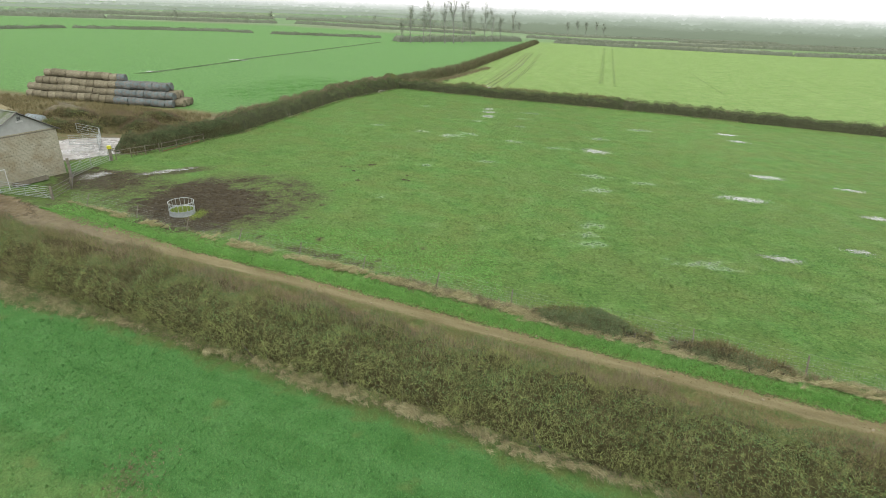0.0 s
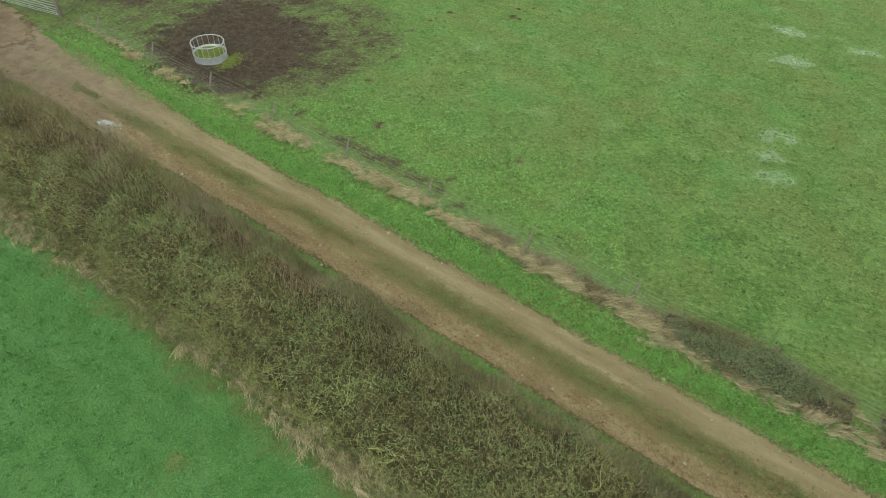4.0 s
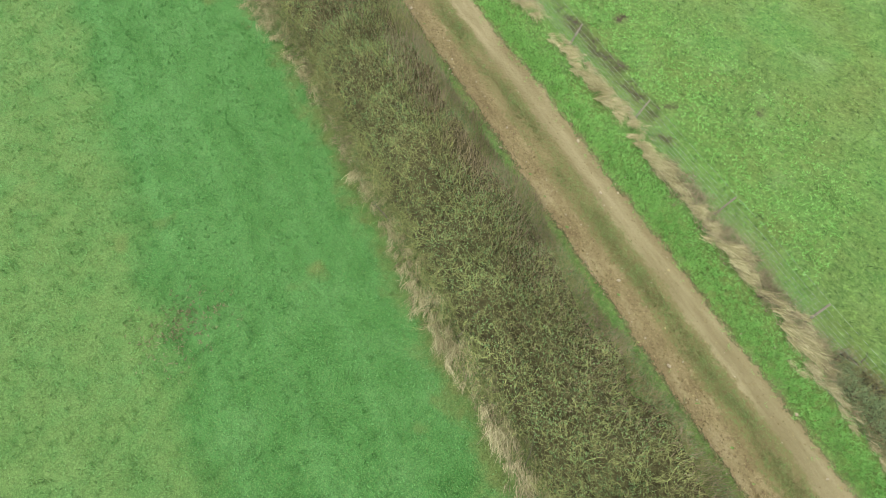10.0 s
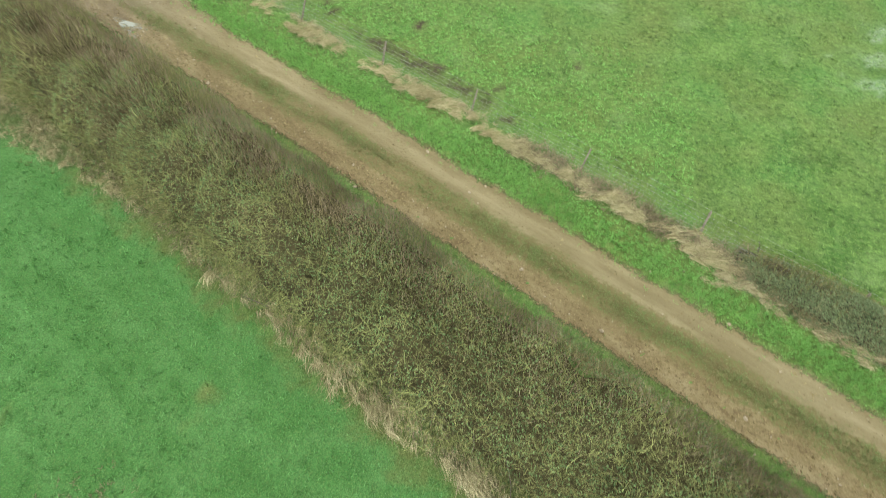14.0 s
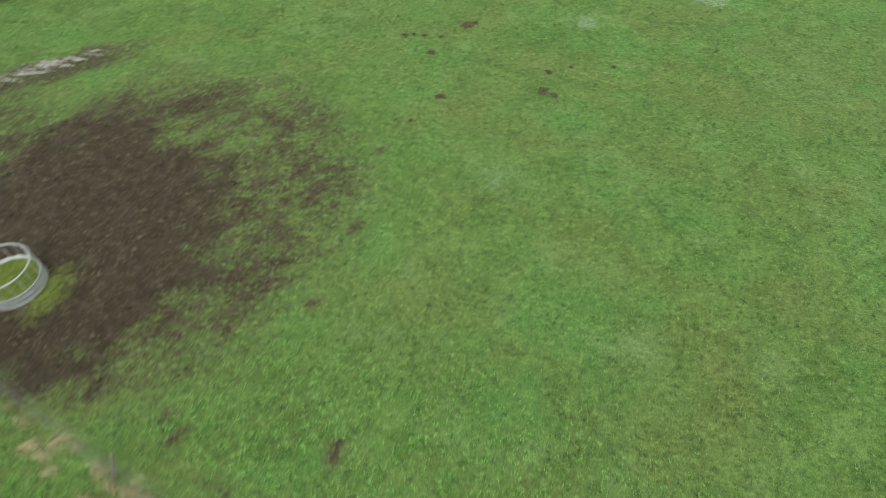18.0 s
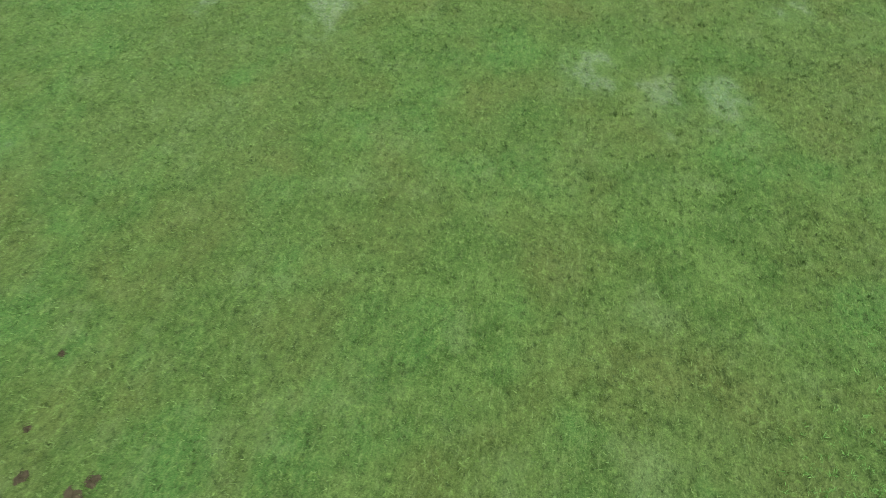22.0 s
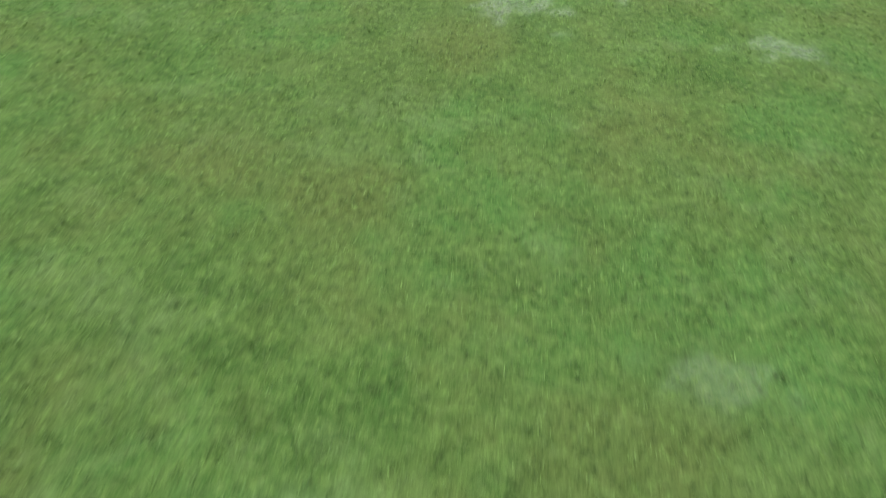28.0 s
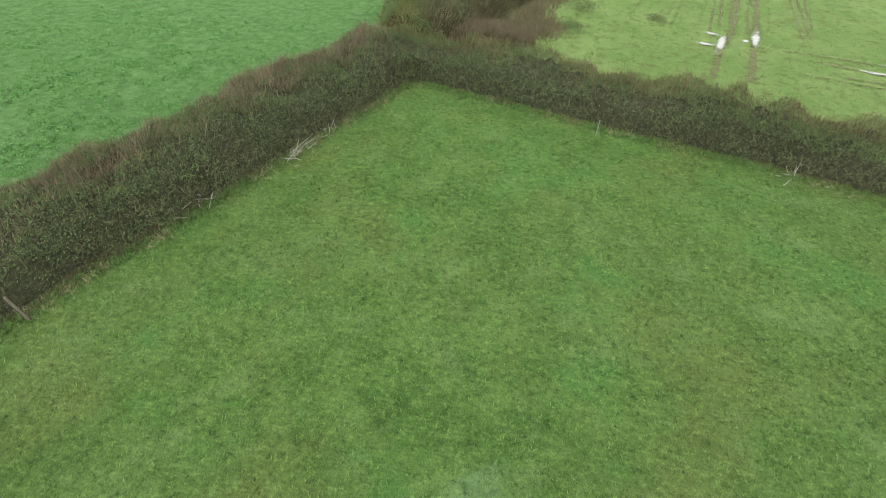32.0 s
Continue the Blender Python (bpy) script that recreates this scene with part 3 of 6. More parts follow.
# ---------- the farm track ----------
def track_material():
    n = Nodes("stony_earth_track")
    d = n.calc("ADD", n.axis("Y"), n.calc("MULTIPLY", n.calc("SUBTRACT", n.noise(0.16, 2, stretch=(1, 0, 1)), 0.5), 0.5))
    s = n.axis("X")
    rag = n.calc("ADD", n.calc("MULTIPLY", n.calc("SUBTRACT", n.noise(1.3, 4, 0.6), 0.5), 0.7), n.calc("MULTIPLY", n.calc("SUBTRACT", n.noise(7.0, 4, 0.7), 0.5), 0.7))
    # the rut by the verge: packed pale earth, streaked along the way
    packed = n.ramp(n.noise(0.8, 5, 0.65, stretch=(0.35, 2.2, 1)), (0.3, (0.126, 0.106, 0.047)), (0.5, (0.172, 0.148, 0.073)), (0.7, (0.226, 0.197, 0.106)))
    packed = n.mix(n.ramp(n.noise(18.0, 5, 0.8), (0.34, 0.6), (0.46, 0.0)), packed, (0.110, 0.084, 0.042))
    # the rut by the hedge: broken orange-brown clods
    broken = n.ramp(n.noise(1.1, 6, 0.7, stretch=(0.5, 1.4, 1)), (0.3, (0.108, 0.085, 0.036)), (0.5, (0.166, 0.136, 0.063)), (0.7, (0.236, 0.200, 0.105)))
    broken = n.mix(n.ramp(n.noise(6.5, 6, 0.8), (0.36, 0.85), (0.5, 0.0)), broken, (0.074, 0.050, 0.020))
    broken = n.mix(n.ramp(n.noise(15.0, 4, 0.8), (0.54, 0.0), (0.68, 0.65)), broken, (0.315, 0.255, 0.135))
    earth = n.mix(n.ramp(n.calc("MULTIPLY", n.calc("SUBTRACT", d, 23.65), 0.5), (0.35, 0.0), (0.65, 1.0)), broken, packed)
    earth = n.mix(n.ramp(n.cells(9.0), (0.04, 0.5), (0.13, 0.0)), earth, (0.330, 0.280, 0.175))
    off = n.calc("ABSOLUTE", n.calc("SUBTRACT", d, 24.62))
    wide = n.ramp(n.calc("ADD", n.calc("MULTIPLY", s, 0.02), 1.0), (0.22, 1.0), (0.42, 0.0))
    grassy = n.ramp(n.calc("ADD", n.calc("ADD", off, n.calc("MULTIPLY", rag, 1.15)), n.calc("MULTIPLY", wide, 0.35)), (0.50, 1.0), (0.68, 0.0))
    crown = n.ramp(n.noise(9.0, 6, 0.8), (0.34, (0.070, 0.056, 0.020)), (0.46, (0.122, 0.106, 0.040)), (0.54, (0.094, 0.112, 0.034)), (0.66, (0.100, 0.170, 0.046)))
    crown = n.mix(n.ramp(n.noise(0.55, 4, 0.6, stretch=(0.5, 2.0, 1)), (0.44, 0.0), (0.62, 0.7)), crown, n.ramp(n.noise(12.0, 5, 0.8), (0.4, (0.105, 0.082, 0.034)), (0.62, (0.185, 0.148, 0.070))))
    c = n.mix(n.calc("MULTIPLY", grassy, 0.92), earth, crown)
    slop = n.calc("MULTIPLY", wide, n.ramp(n.noise(0.7, 5, 0.7), (0.35, 0.3), (0.6, 0.95)))
    c = n.mix(slop, c, n.ramp(n.noise(2.0, 5, 0.7), (0.3, (0.078, 0.060, 0.031)), (0.7, (0.185, 0.152, 0.092))))
    edge = n.calc("ABSOLUTE", n.calc("SUBTRACT", d, 24.70))
    edge = n.calc("ADD", edge, n.calc("MULTIPLY", rag, 0.9))
    edge = n.calc("SUBTRACT", edge, n.calc("MULTIPLY", wide, 0.8))
    alpha = n.ramp(n.calc("MULTIPLY", edge, 0.25), (0.375, 1.0), (0.445, 0.0))
    n.bump(n.calc("ADD", n.noise(6.0, 6, 0.75), n.calc("MULTIPLY", n.cells(9.0), 0.5)), 0.9, 0.07)
    return n.done(c, n.calc("SUBTRACT", 0.92, n.calc("MULTIPLY", wide, 0.35)), 0.0, 0.25, alpha)


def lane_sheet(name, s0, s1, ds, d0, d1, dd, lift, material):
    s, d = np.meshgrid(np.arange(s0, s1, ds), np.arange(d0, d1, dd))
    x, y = lane(s.ravel(), d.ravel())
    v = np.stack([s.ravel(), d.ravel(), ground_z(x, y) + lift], 1)
    ny, nx = s.shape
    i = (np.arange(ny - 1)[:, None] * nx + np.arange(nx - 1)[None, :]).ravel()
    ob = new(name, mesh_of(name, v, np.stack([i, i + 1, i + nx + 1, i + nx], 1), material, True))
    ob.matrix_world = pose(0, 0, 0, 0, 0, LANE_TURN)
    return ob


track = lane_sheet("track", -95, 80, 0.22, 21.3, 28.0, 0.16, 0.035, track_material())
tagged(track, "brown stony farm track with two wheel ruts", "farm track", kind="structure")


def gateway_material():
    n = Nodes("churned_gateway_earth")
    r = n.calc("ADD", n.attr("cover"), n.calc("MULTIPLY", n.calc("SUBTRACT", n.noise(1.2, 6, 0.75), 0.5), 0.8))
    c = n.ramp(n.noise(1.0, 6, 0.7), (0.3, (0.068, 0.052, 0.026)), (0.5, (0.122, 0.096, 0.050)), (0.7, (0.195, 0.158, 0.090)))
    n.bump(n.noise(5.0, 6, 0.75), 0.8, 0.06)
    return n.done(c, n.ramp(n.noise(1.5), (0.4, 0.5), (0.6, 0.9)), 0, 0.3, n.ramp(r, (0.42, 0.0), (0.55, 1.0)))


def patch_sheet(name, cx, cy, rx, ry, step, lift, material, turn=0.0, flat=False):
    """An oval sheet that lies on the ground, with a cover that fades to its rim."""
    u, w = np.meshgrid(np.arange(-1.2, 1.21, step / rx), np.arange(-1.2, 1.21, step / ry))
    c, s = math.cos(radians(turn)), math.sin(radians(turn))
    lx, ly = u * rx, w * ry
    x, y = cx + lx * c - ly * s, cy + lx * s + ly * c
    z = ground_z(x, y) + lift
    if flat:
        z = z * 0.25 + 0.75 * (gz(cx, cy) + lift)
        z = np.maximum(z, ground_z(x, y) + 0.012)
    v = np.stack([x.ravel(), y.ravel(), z.ravel()], 1)
    ny, nx = u.shape
    i = (np.arange(ny - 1)[:, None] * nx + np.arange(nx - 1)[None, :]).ravel()
    me = mesh_of(name, v, np.stack([i, i + 1, i + nx + 1, i + nx], 1), material, True)
    a = me.attributes.new("cover", "FLOAT", "POINT")
    a.data.foreach_set("value", np.clip(1.25 - np.hypot(u, w), -0.5, 1.2).ravel().astype(np.float32))
    return new(name, me)


n = Nodes("wet_yard_concrete")
rr_ = n.calc("ADD", n.attr("cover"), n.calc("MULTIPLY", n.calc("SUBTRACT", n.noise(1.0, 5, 0.7), 0.5), 0.4))
yard_mat = n.done(n.ramp(n.noise(0.8, 6, 0.7), (0.3, (0.200, 0.190, 0.165)), (0.7, (0.340, 0.325, 0.290))), n.ramp(n.noise(0.7, 3), (0.4, 0.25), (0.6, 0.7)), 0, 0.5, n.ramp(rr_, (0.25, 0.0), (0.35, 1.0)))
tagged(patch_sheet("pavement", -42.2, 61.2, 8.0, 5.4, 0.4, 0.04, yard_mat, 48), "wet pale concrete of the farmyard", "farmyard", kind="structure")
tagged(patch_sheet("road", -38.0, 41.6, 7.5, 3.4, 0.4, 0.05, gateway_material(), -21), "churned brown earth where the track meets the farmyard", "track", kind="structure")


# ---------- water lying on the fields ----------
def water_material():
    n = Nodes("flood_water_painted_sky")
    r = n.calc("ADD", n.attr("cover"), n.calc("MULTIPLY", n.calc("SUBTRACT", n.noise(1.5, 8, 0.85, stretch=(1.0, 1.8, 1)), 0.5), 4.2))
    n.bump(n.noise(6.0, 3), 0.06, 0.01)
    # pale base colour stands in for the white sky mirrored in the water
    return n.done(n.ramp(n.noise(2.0, 4), (0.3, (0.200, 0.235, 0.165)), (0.7, (0.330, 0.360, 0.290))), 0.22, 0.0, 0.6, n.calc("MULTIPLY", n.ramp(r, (0.55, 0.0), (1.6, 1.0)), 0.75))


M["water"] = water_material()
n = Nodes("water_painted_sky")
rr_ = n.calc("ADD", n.attr("cover"), n.calc("MULTIPLY", n.calc("SUBTRACT", n.noise(2.6, 6, 0.8), 0.5), 2.0))
# near-white base colour paints the sky's reflection, besides real gloss
M["water_painted_sky"] = n.done(n.ramp(n.noise(2.0, 4), (0.3, (0.300, 0.320, 0.270)), (0.7, (0.440, 0.455, 0.400))), 0.1, 0, 1.0, n.ramp(rr_, (0.40, 0.0), (0.85, 0.95)))
n = Nodes("thin_muddy_water")
rr_ = n.calc("ADD", n.attr("cover"), n.calc("MULTIPLY", n.calc("SUBTRACT", n.noise(1.6, 7, 0.8, stretch=(0.6, 1.6, 1)), 0.5), 4.5))
M["film"] = n.done(n.ramp(n.noise(2.0, 4), (0.3, (0.150, 0.150, 0.110)), (0.7, (0.260, 0.260, 0.215))), 0.12, 0, 0.7, n.calc("MULTIPLY", n.ramp(rr_, (0.75, 0.0), (1.3, 1.0)), 0.75))
PUDDLES = (*SOAK_WATER, (44.3, 53.2, 2.0, 0.9), (35.2, 43.0, 1.6, 0.7), (48.8, 64.2, 2.0, 0.8), (27.1, 40.3, 2.0, 0.8), (-70.7, 136.4, 3.0, 1.2), (-65.9, 179.5, 5.0, 1.6))
for px, py, rx, ry in PUDDLES:
    tagged(patch_sheet("puddle", px, py, rx * 1.15, ry * 1.15, 0.16 if rx < 2.7 else 0.3, 0.03, M["water"], -22 + 25 * float(vnoise(px, py, 31)), True), "shallow rain puddle lying among the grass", "puddle", "puddles on the pasture")
for px, py, rx, ry, turn, what in ((-41.6, 60.8, 7.2, 4.4, 48, "sheet of pale water over the concrete farmyard"), (-34.0, 51.6, 2.6, 1.6, 60, "broken smears of pale water in the muddy gateway"), (-28.6, 54.4, 5.0, .9, 40, "thin film of water along the muddy wheel line"), (-22.9, 34.2, 1.5, .85, -20, "muddy puddle in a track rut")):
    tagged(patch_sheet("puddle", px, py, rx, ry, 0.2, 0.05, M["film"] if rx > 1.6 else M["water"], turn, True), what, "puddle", "puddles by the yard")


# ---------- vegetation ----------
def spread(n, x0, x1, y0, y1, keep, r):
    x, y = r.uniform(x0, x1, n), r.uniform(y0, y1, n)
    k = keep(x, y) > r.uniform(0, 1, n)
    return x[k], y[k]


def tufts(name, x, y, count, length, width, lean, material, r, label, category, droop=0.35, lift=0.0, wind=(0, 0)):
    """Clumps of bent blades, all one mesh: nobody could count them."""
    n = len(x)
    xx, yy = np.repeat(x, count) + r.normal(0, width * 1.2, n * count), np.repeat(y, count) + r.normal(0, width * 1.2, n * count)
    p = np.stack([xx, yy, ground_z(xx, yy) + lift], 1)
    w = np.concatenate([r.normal(0, lean, (n * count, 2)) + np.array(wind), np.ones((n * count, 1))], 1)
    size = np.repeat(r.uniform(0.6, 1.3, n), count) * length
    if droop == 0:
        v, f = blades(p, w, size * r.uniform(0.7, 1.2, n * count), width * r.uniform(0.7, 1.3, n * count), r)
    else:
        v, f = ribbons(p, w, size * r.uniform(0.7, 1.2, n * count), width * r.uniform(0.6, 1.2, n * count), droop, r)
    me = mesh_of(name, v, f, material)
    if material == M["pasture_blade"]:
        for key, val in (("soak", soak_at(x, y)), ("mud", mud_at(x, y))):
            a = me.attributes.new(key, "FLOAT", "POINT")
            a.data.foreach_set("value", np.repeat(val, len(v) // n).astype(np.float32))
    return tagged(new(name, me), label, category, kind="stuff")


r = np.random.default_rng(11)


def in_pasture(x, y):
    ok = (lane_of(x, y)[1] > 29.9) & (left_of(x, y) < -1.2) & (back_of(x, y) < -1.2)
    return ok * (1 - 0.55 * soak_at(x, y)) * np.clip(1.05 - 1.6 * mud_at(x, y) + 0.6 * vnoise(x / 0.24, y / 0.24, 43) * (mud_at(x, y) > 0.15), 0.0, 1)


x, y = spread(400000, -36, 60, 26, 132, lambda x, y: in_pasture(x, y) * (0.5 + 0.55 * vnoise(x / 0.35, y / 0.35, 41)) * (1 - smooth(14, 48, x)), r)
tufts("pasture_grass", x, y, 4, 0.125, 0.027, 0.85, M["pasture_blade"], r, "short grazed pasture grass in small clumps", "grass", 0)
x, y = spread(2600, -30, 34, 30, 130, lambda x, y: in_pasture(x, y) * (vnoise(x / 5, y / 5, 45) > 0.1), r)
tufts("pasture_tussock", x, y, 14, 0.17, 0.024, 0.6, M["pasture_blade"], r, "thicker tussocks of uneaten pasture grass", "grass", 0)
x, y = spread(56000, -40, 12, -2, 25, lambda x, y: (lane_of(x, y)[1] < 17.0) * 0.8 * smooth(-40, -30, x) * (1 - smooth(4, 12, x)) * smooth(-2, 3, y), r)
tufts("meadow_grass", x, y, 4, 0.13, 0.028, 0.6, M["meadow_blade"], r, "bright green meadow grass below the hedge", "grass", 0)
s = r.uniform(-45.5, 45, 13000)
d = 26.95 + r.normal(0, 0.36, 13000) * smooth(-46, -40, s)
x, y = lane(s, d)
tufts("verge_grass", x, y, 9, 0.17, 0.017, 0.6, M["verge_blade"], r, "lush bright green grass along the track verge", "grass", 0)
s = r.uniform(-42, 40, 26000)
d = 24.62 + r.normal(0, 0.26, 26000)
keep = vnoise(s / 1.3, d / 0.45, 47) + 0.5 * vnoise(s / 5, d * 0, 48) + r.normal(0, 0.4, 26000) > 0.1
x, y = lane(s[keep], d[keep])
tufts("track_grass", x, y, 4, 0.09, 0.018, 0.85, M["track_blade"], r, "thin trodden grass on the track's crown", "grass", 0, 0.03)
s = r.uniform(-56, 40, 9000)
d = 22.45 + r.normal(0, 0.3, 9000)
keep = vnoise(s / 1.1, d / 0.5, 49) + r.normal(0, 0.45, 9000) > -0.05
x, y = lane(s[keep], d[keep])
tufts("hedge_verge_grass", x, y, 6, 0.15, 0.02, 0.7, M["verge_dull"], r, "green grass strip between hedge and track", "grass", 0, 0.03)


def wisps(name, s, d, run, count, length, width, material, r, label, stray=0.35, lift=0.05):
    """Long dead grass laid over in combed locks; run: the way along the lane and across it in which the locks lie."""
    n = len(s)
    x, y = lane(s, d)
    turn = r.normal(0, stray, n)
    c, k = np.cos(turn), np.sin(turn)
    rs, rd = run[0] * c - run[1] * k, run[0] * k + run[1] * c
    wx, wy = rs * UX + rd * NX, rs * UY + rd * NY
    size = np.repeat(length * r.uniform(0.55, 1.3, n), count)
    xx, yy = np.repeat(x, count) + r.normal(0, 0.065, n * count), np.repeat(y, count) + r.normal(0, 0.065, n * count)
    p = np.stack([xx, yy, ground_z(xx, yy) + lift + r.uniform(0, 0.1, n * count)], 1)
    way = np.stack([np.repeat(wx, count), np.repeat(wy, count), np.full(n * count, 0.45)], 1) + r.normal(0, 0.2, (n * count, 3))
    v, f = ribbons(p, way, size * r.uniform(0.7, 1.15, n * count), width * r.uniform(0.6, 1.3, n * count), 0.95, r)
    low = ground_z(v[:, 0], v[:, 1]) + 0.02
    v[:, 2] = np.maximum(v[:, 2], low)
    tagged(new(name, mesh_of(name, v, f, material)), label, "dead grass", kind="stuff")


s = np.concatenate([r.uniform(-44, -5, 400), r.uniform(7, 32, 190)])
keep = vnoise(s / 1.5, 0 * s, 51) - 0.75 * (1 - smooth(-30, -25, s)) + 0.6 * smooth(-26, -12, s) + r.normal(0, 0.35, len(s)) > -0.2
s = s[keep]
d = 28.35 + r.normal(0, 0.2, len(s)) + 0.12 * vnoise(s / 2.2, 0 * s, 52) + 0.15 * (1 - smooth(-16, -8, s))
wisps("dead_grass", s, d, (0.95, 0.26), 44, 0.85, 0.014, M["straw"], r, "bleached dead grass laid over in locks against the wire fence", 0.2)
s = r.uniform(-6, 9, 170)
wisps("dead_grass", s, 27.95 + r.normal(0, 0.25, len(s)), (0.9, 0.2), 26, 0.5, 0.012, M["straw_pale"], r, "dead grass fallen out of the fence bushes")
s = r.uniform(-46, 34, 1500)
keep = vnoise(s / 1.4, 0 * s, 53) + r.normal(0, 0.3, len(s)) > 0.15
wisps("dead_grass", s[keep], 29.1 + r.normal(0, 0.1, keep.sum()), (1.0, 0.0), 16, 0.4, 0.012, M["straw_pale"], r, "thin line of bleached grass caught along the fence foot")
s = r.uniform(-52, 34, 1300)
keep = vnoise(s / 1.9, 0 * s, 55) + r.normal(0, 0.35, len(s)) > -0.25
s = s[keep]
d = 17.2 + r.normal(0, 0.2, len(s)) + 0.25 * vnoise(s / 2.5, 0 * s, 56)
wisps("dead_grass", s, d, (0.75, -0.5), 24, 0.48, 0.013, M["straw_pale"], r, "long bleached dead grass hanging out of the hedge bottom", lift=0.1)
s = r.uniform(-54, -27, 380)
d = 16.3 + r.normal(0, 0.36, len(s)) + 0.3 * vnoise(s / 2.5, 0 * s, 58) + 0.7 * smooth(-36, -27, s)
wisps("dead_grass", s, d, (0.8, -0.4), 18, 0.5, 0.014, M["straw_pale"], r, "rank bleached grass lying over in the meadow margin", lift=0.1)
s = r.uniform(-54, -27, 2400)
x, y = lane(s, 16.3 + r.normal(0, 0.4, len(s)) + 0.7 * smooth(-36, -27, s))
tufts("rank_grass", x, y, 9, 0.34, 0.018, 0.7, M["verge_dull"], r, "rank dull green grass in the meadow margin", "grass", 0)
s = r.uniform(-52, 34, 2400)
wisps("dead_litter", s, 17.5 + r.normal(0, 0.28, len(s)), (0.5, -0.7), 10, 0.4, 0.014, M["straw_brown"], r, "brown dead stems and litter along the hedge bottom", lift=0.04)
for tx, ty in ((-5.9, 21.0), (-7.8, 21.5), (-4.55, 20.2), (-1.8, 19.05), (-4.0, 19.9), (-8.6, 22.0), (1.5, 18.0), (-11.0, 22.7)):
    ts, td = lane_of(tx + r.normal(0, 0.4, 7), ty + r.normal(0, 0.14, 7))
    wisps("straw_tussock", ts, td, (0.85, -0.45), 30, 0.6, 0.013, M["straw_pale"], r, "large tussock of pale dead grass below the hedge", lift=0.25)
x, y = spread(9000, -78, -36, 62, 92, lambda x, y: zones(x, y)[3] * (0.4 + 0.6 * (vnoise(x / 3, y / 3, 61) > -0.2)) * (side(x, y, -80, 97, -40, 88.5) < -1.5) * (np.hypot(x + 43, (y - 62) * 1.1) > 8.5), r)
tufts("rough_grass", x, y, 9, 0.7, 0.035, 0.4, M["twig_grey"], r, "tall brown dead weeds on the rough ground", "weeds", 0)
x, y = spread(80000, -50, -10, 98, 156, lambda x, y: zones(x, y)[1] * (0.35 + 0.5 * vnoise(x / 1.2, y / 1.2, 63)) * (1 - smooth(112, 156, y)) * smooth(-50, -32, x) * smooth(98, 112, y), r)
v, f = diamonds(np.stack([np.repeat(x, 4) + r.normal(0, .09, len(x) * 4), np.repeat(y, 4) + r.normal(0, .09, len(x) * 4), 0 * np.repeat(x, 4)], 1), r.uniform(0.04, 0.08, len(x) * 4), r)
v[:, 2] += ground_z(v[:, 0], v[:, 1]) + 0.06
tagged(new("crop_plants", mesh_of("crop_plants", v, f, M["leaf_crop"])), "leafy green crop plants in the next field", "crop", kind="stuff")


def envelope(a, l, w, h, seed, length=1e9, ends=(0, 0), square=3.0):
    """The hedge's height at a metres along and l metres across; ends: how far each end tapers."""
    e = np.ones_like(a)
    for k, far in ((ends[0], a), (ends[1], length - a)):
        if k:
            e = e * np.clip(far / k, 0, 1) ** 0.7
    q = np.clip(np.abs(2 * l / w) / (0.35 + 0.65 * e) / (0.93 + 0.13 * vnoise(a / 1.5, np.sign(l), seed + 3) + 0.06 * vnoise(a / 0.5, np.sign(l), seed + 6)), 0, 1)
    lump = 0.86 + 0.12 * vnoise(a / 3.1, l / 2.4, seed) + 0.19 * vnoise(a / 1.15, l / 1.0, seed + 1) + 0.08 * vnoise(a / 0.45, l / 0.45, seed + 2)
    return e * h * (1 - q ** square) ** 0.6 * lump


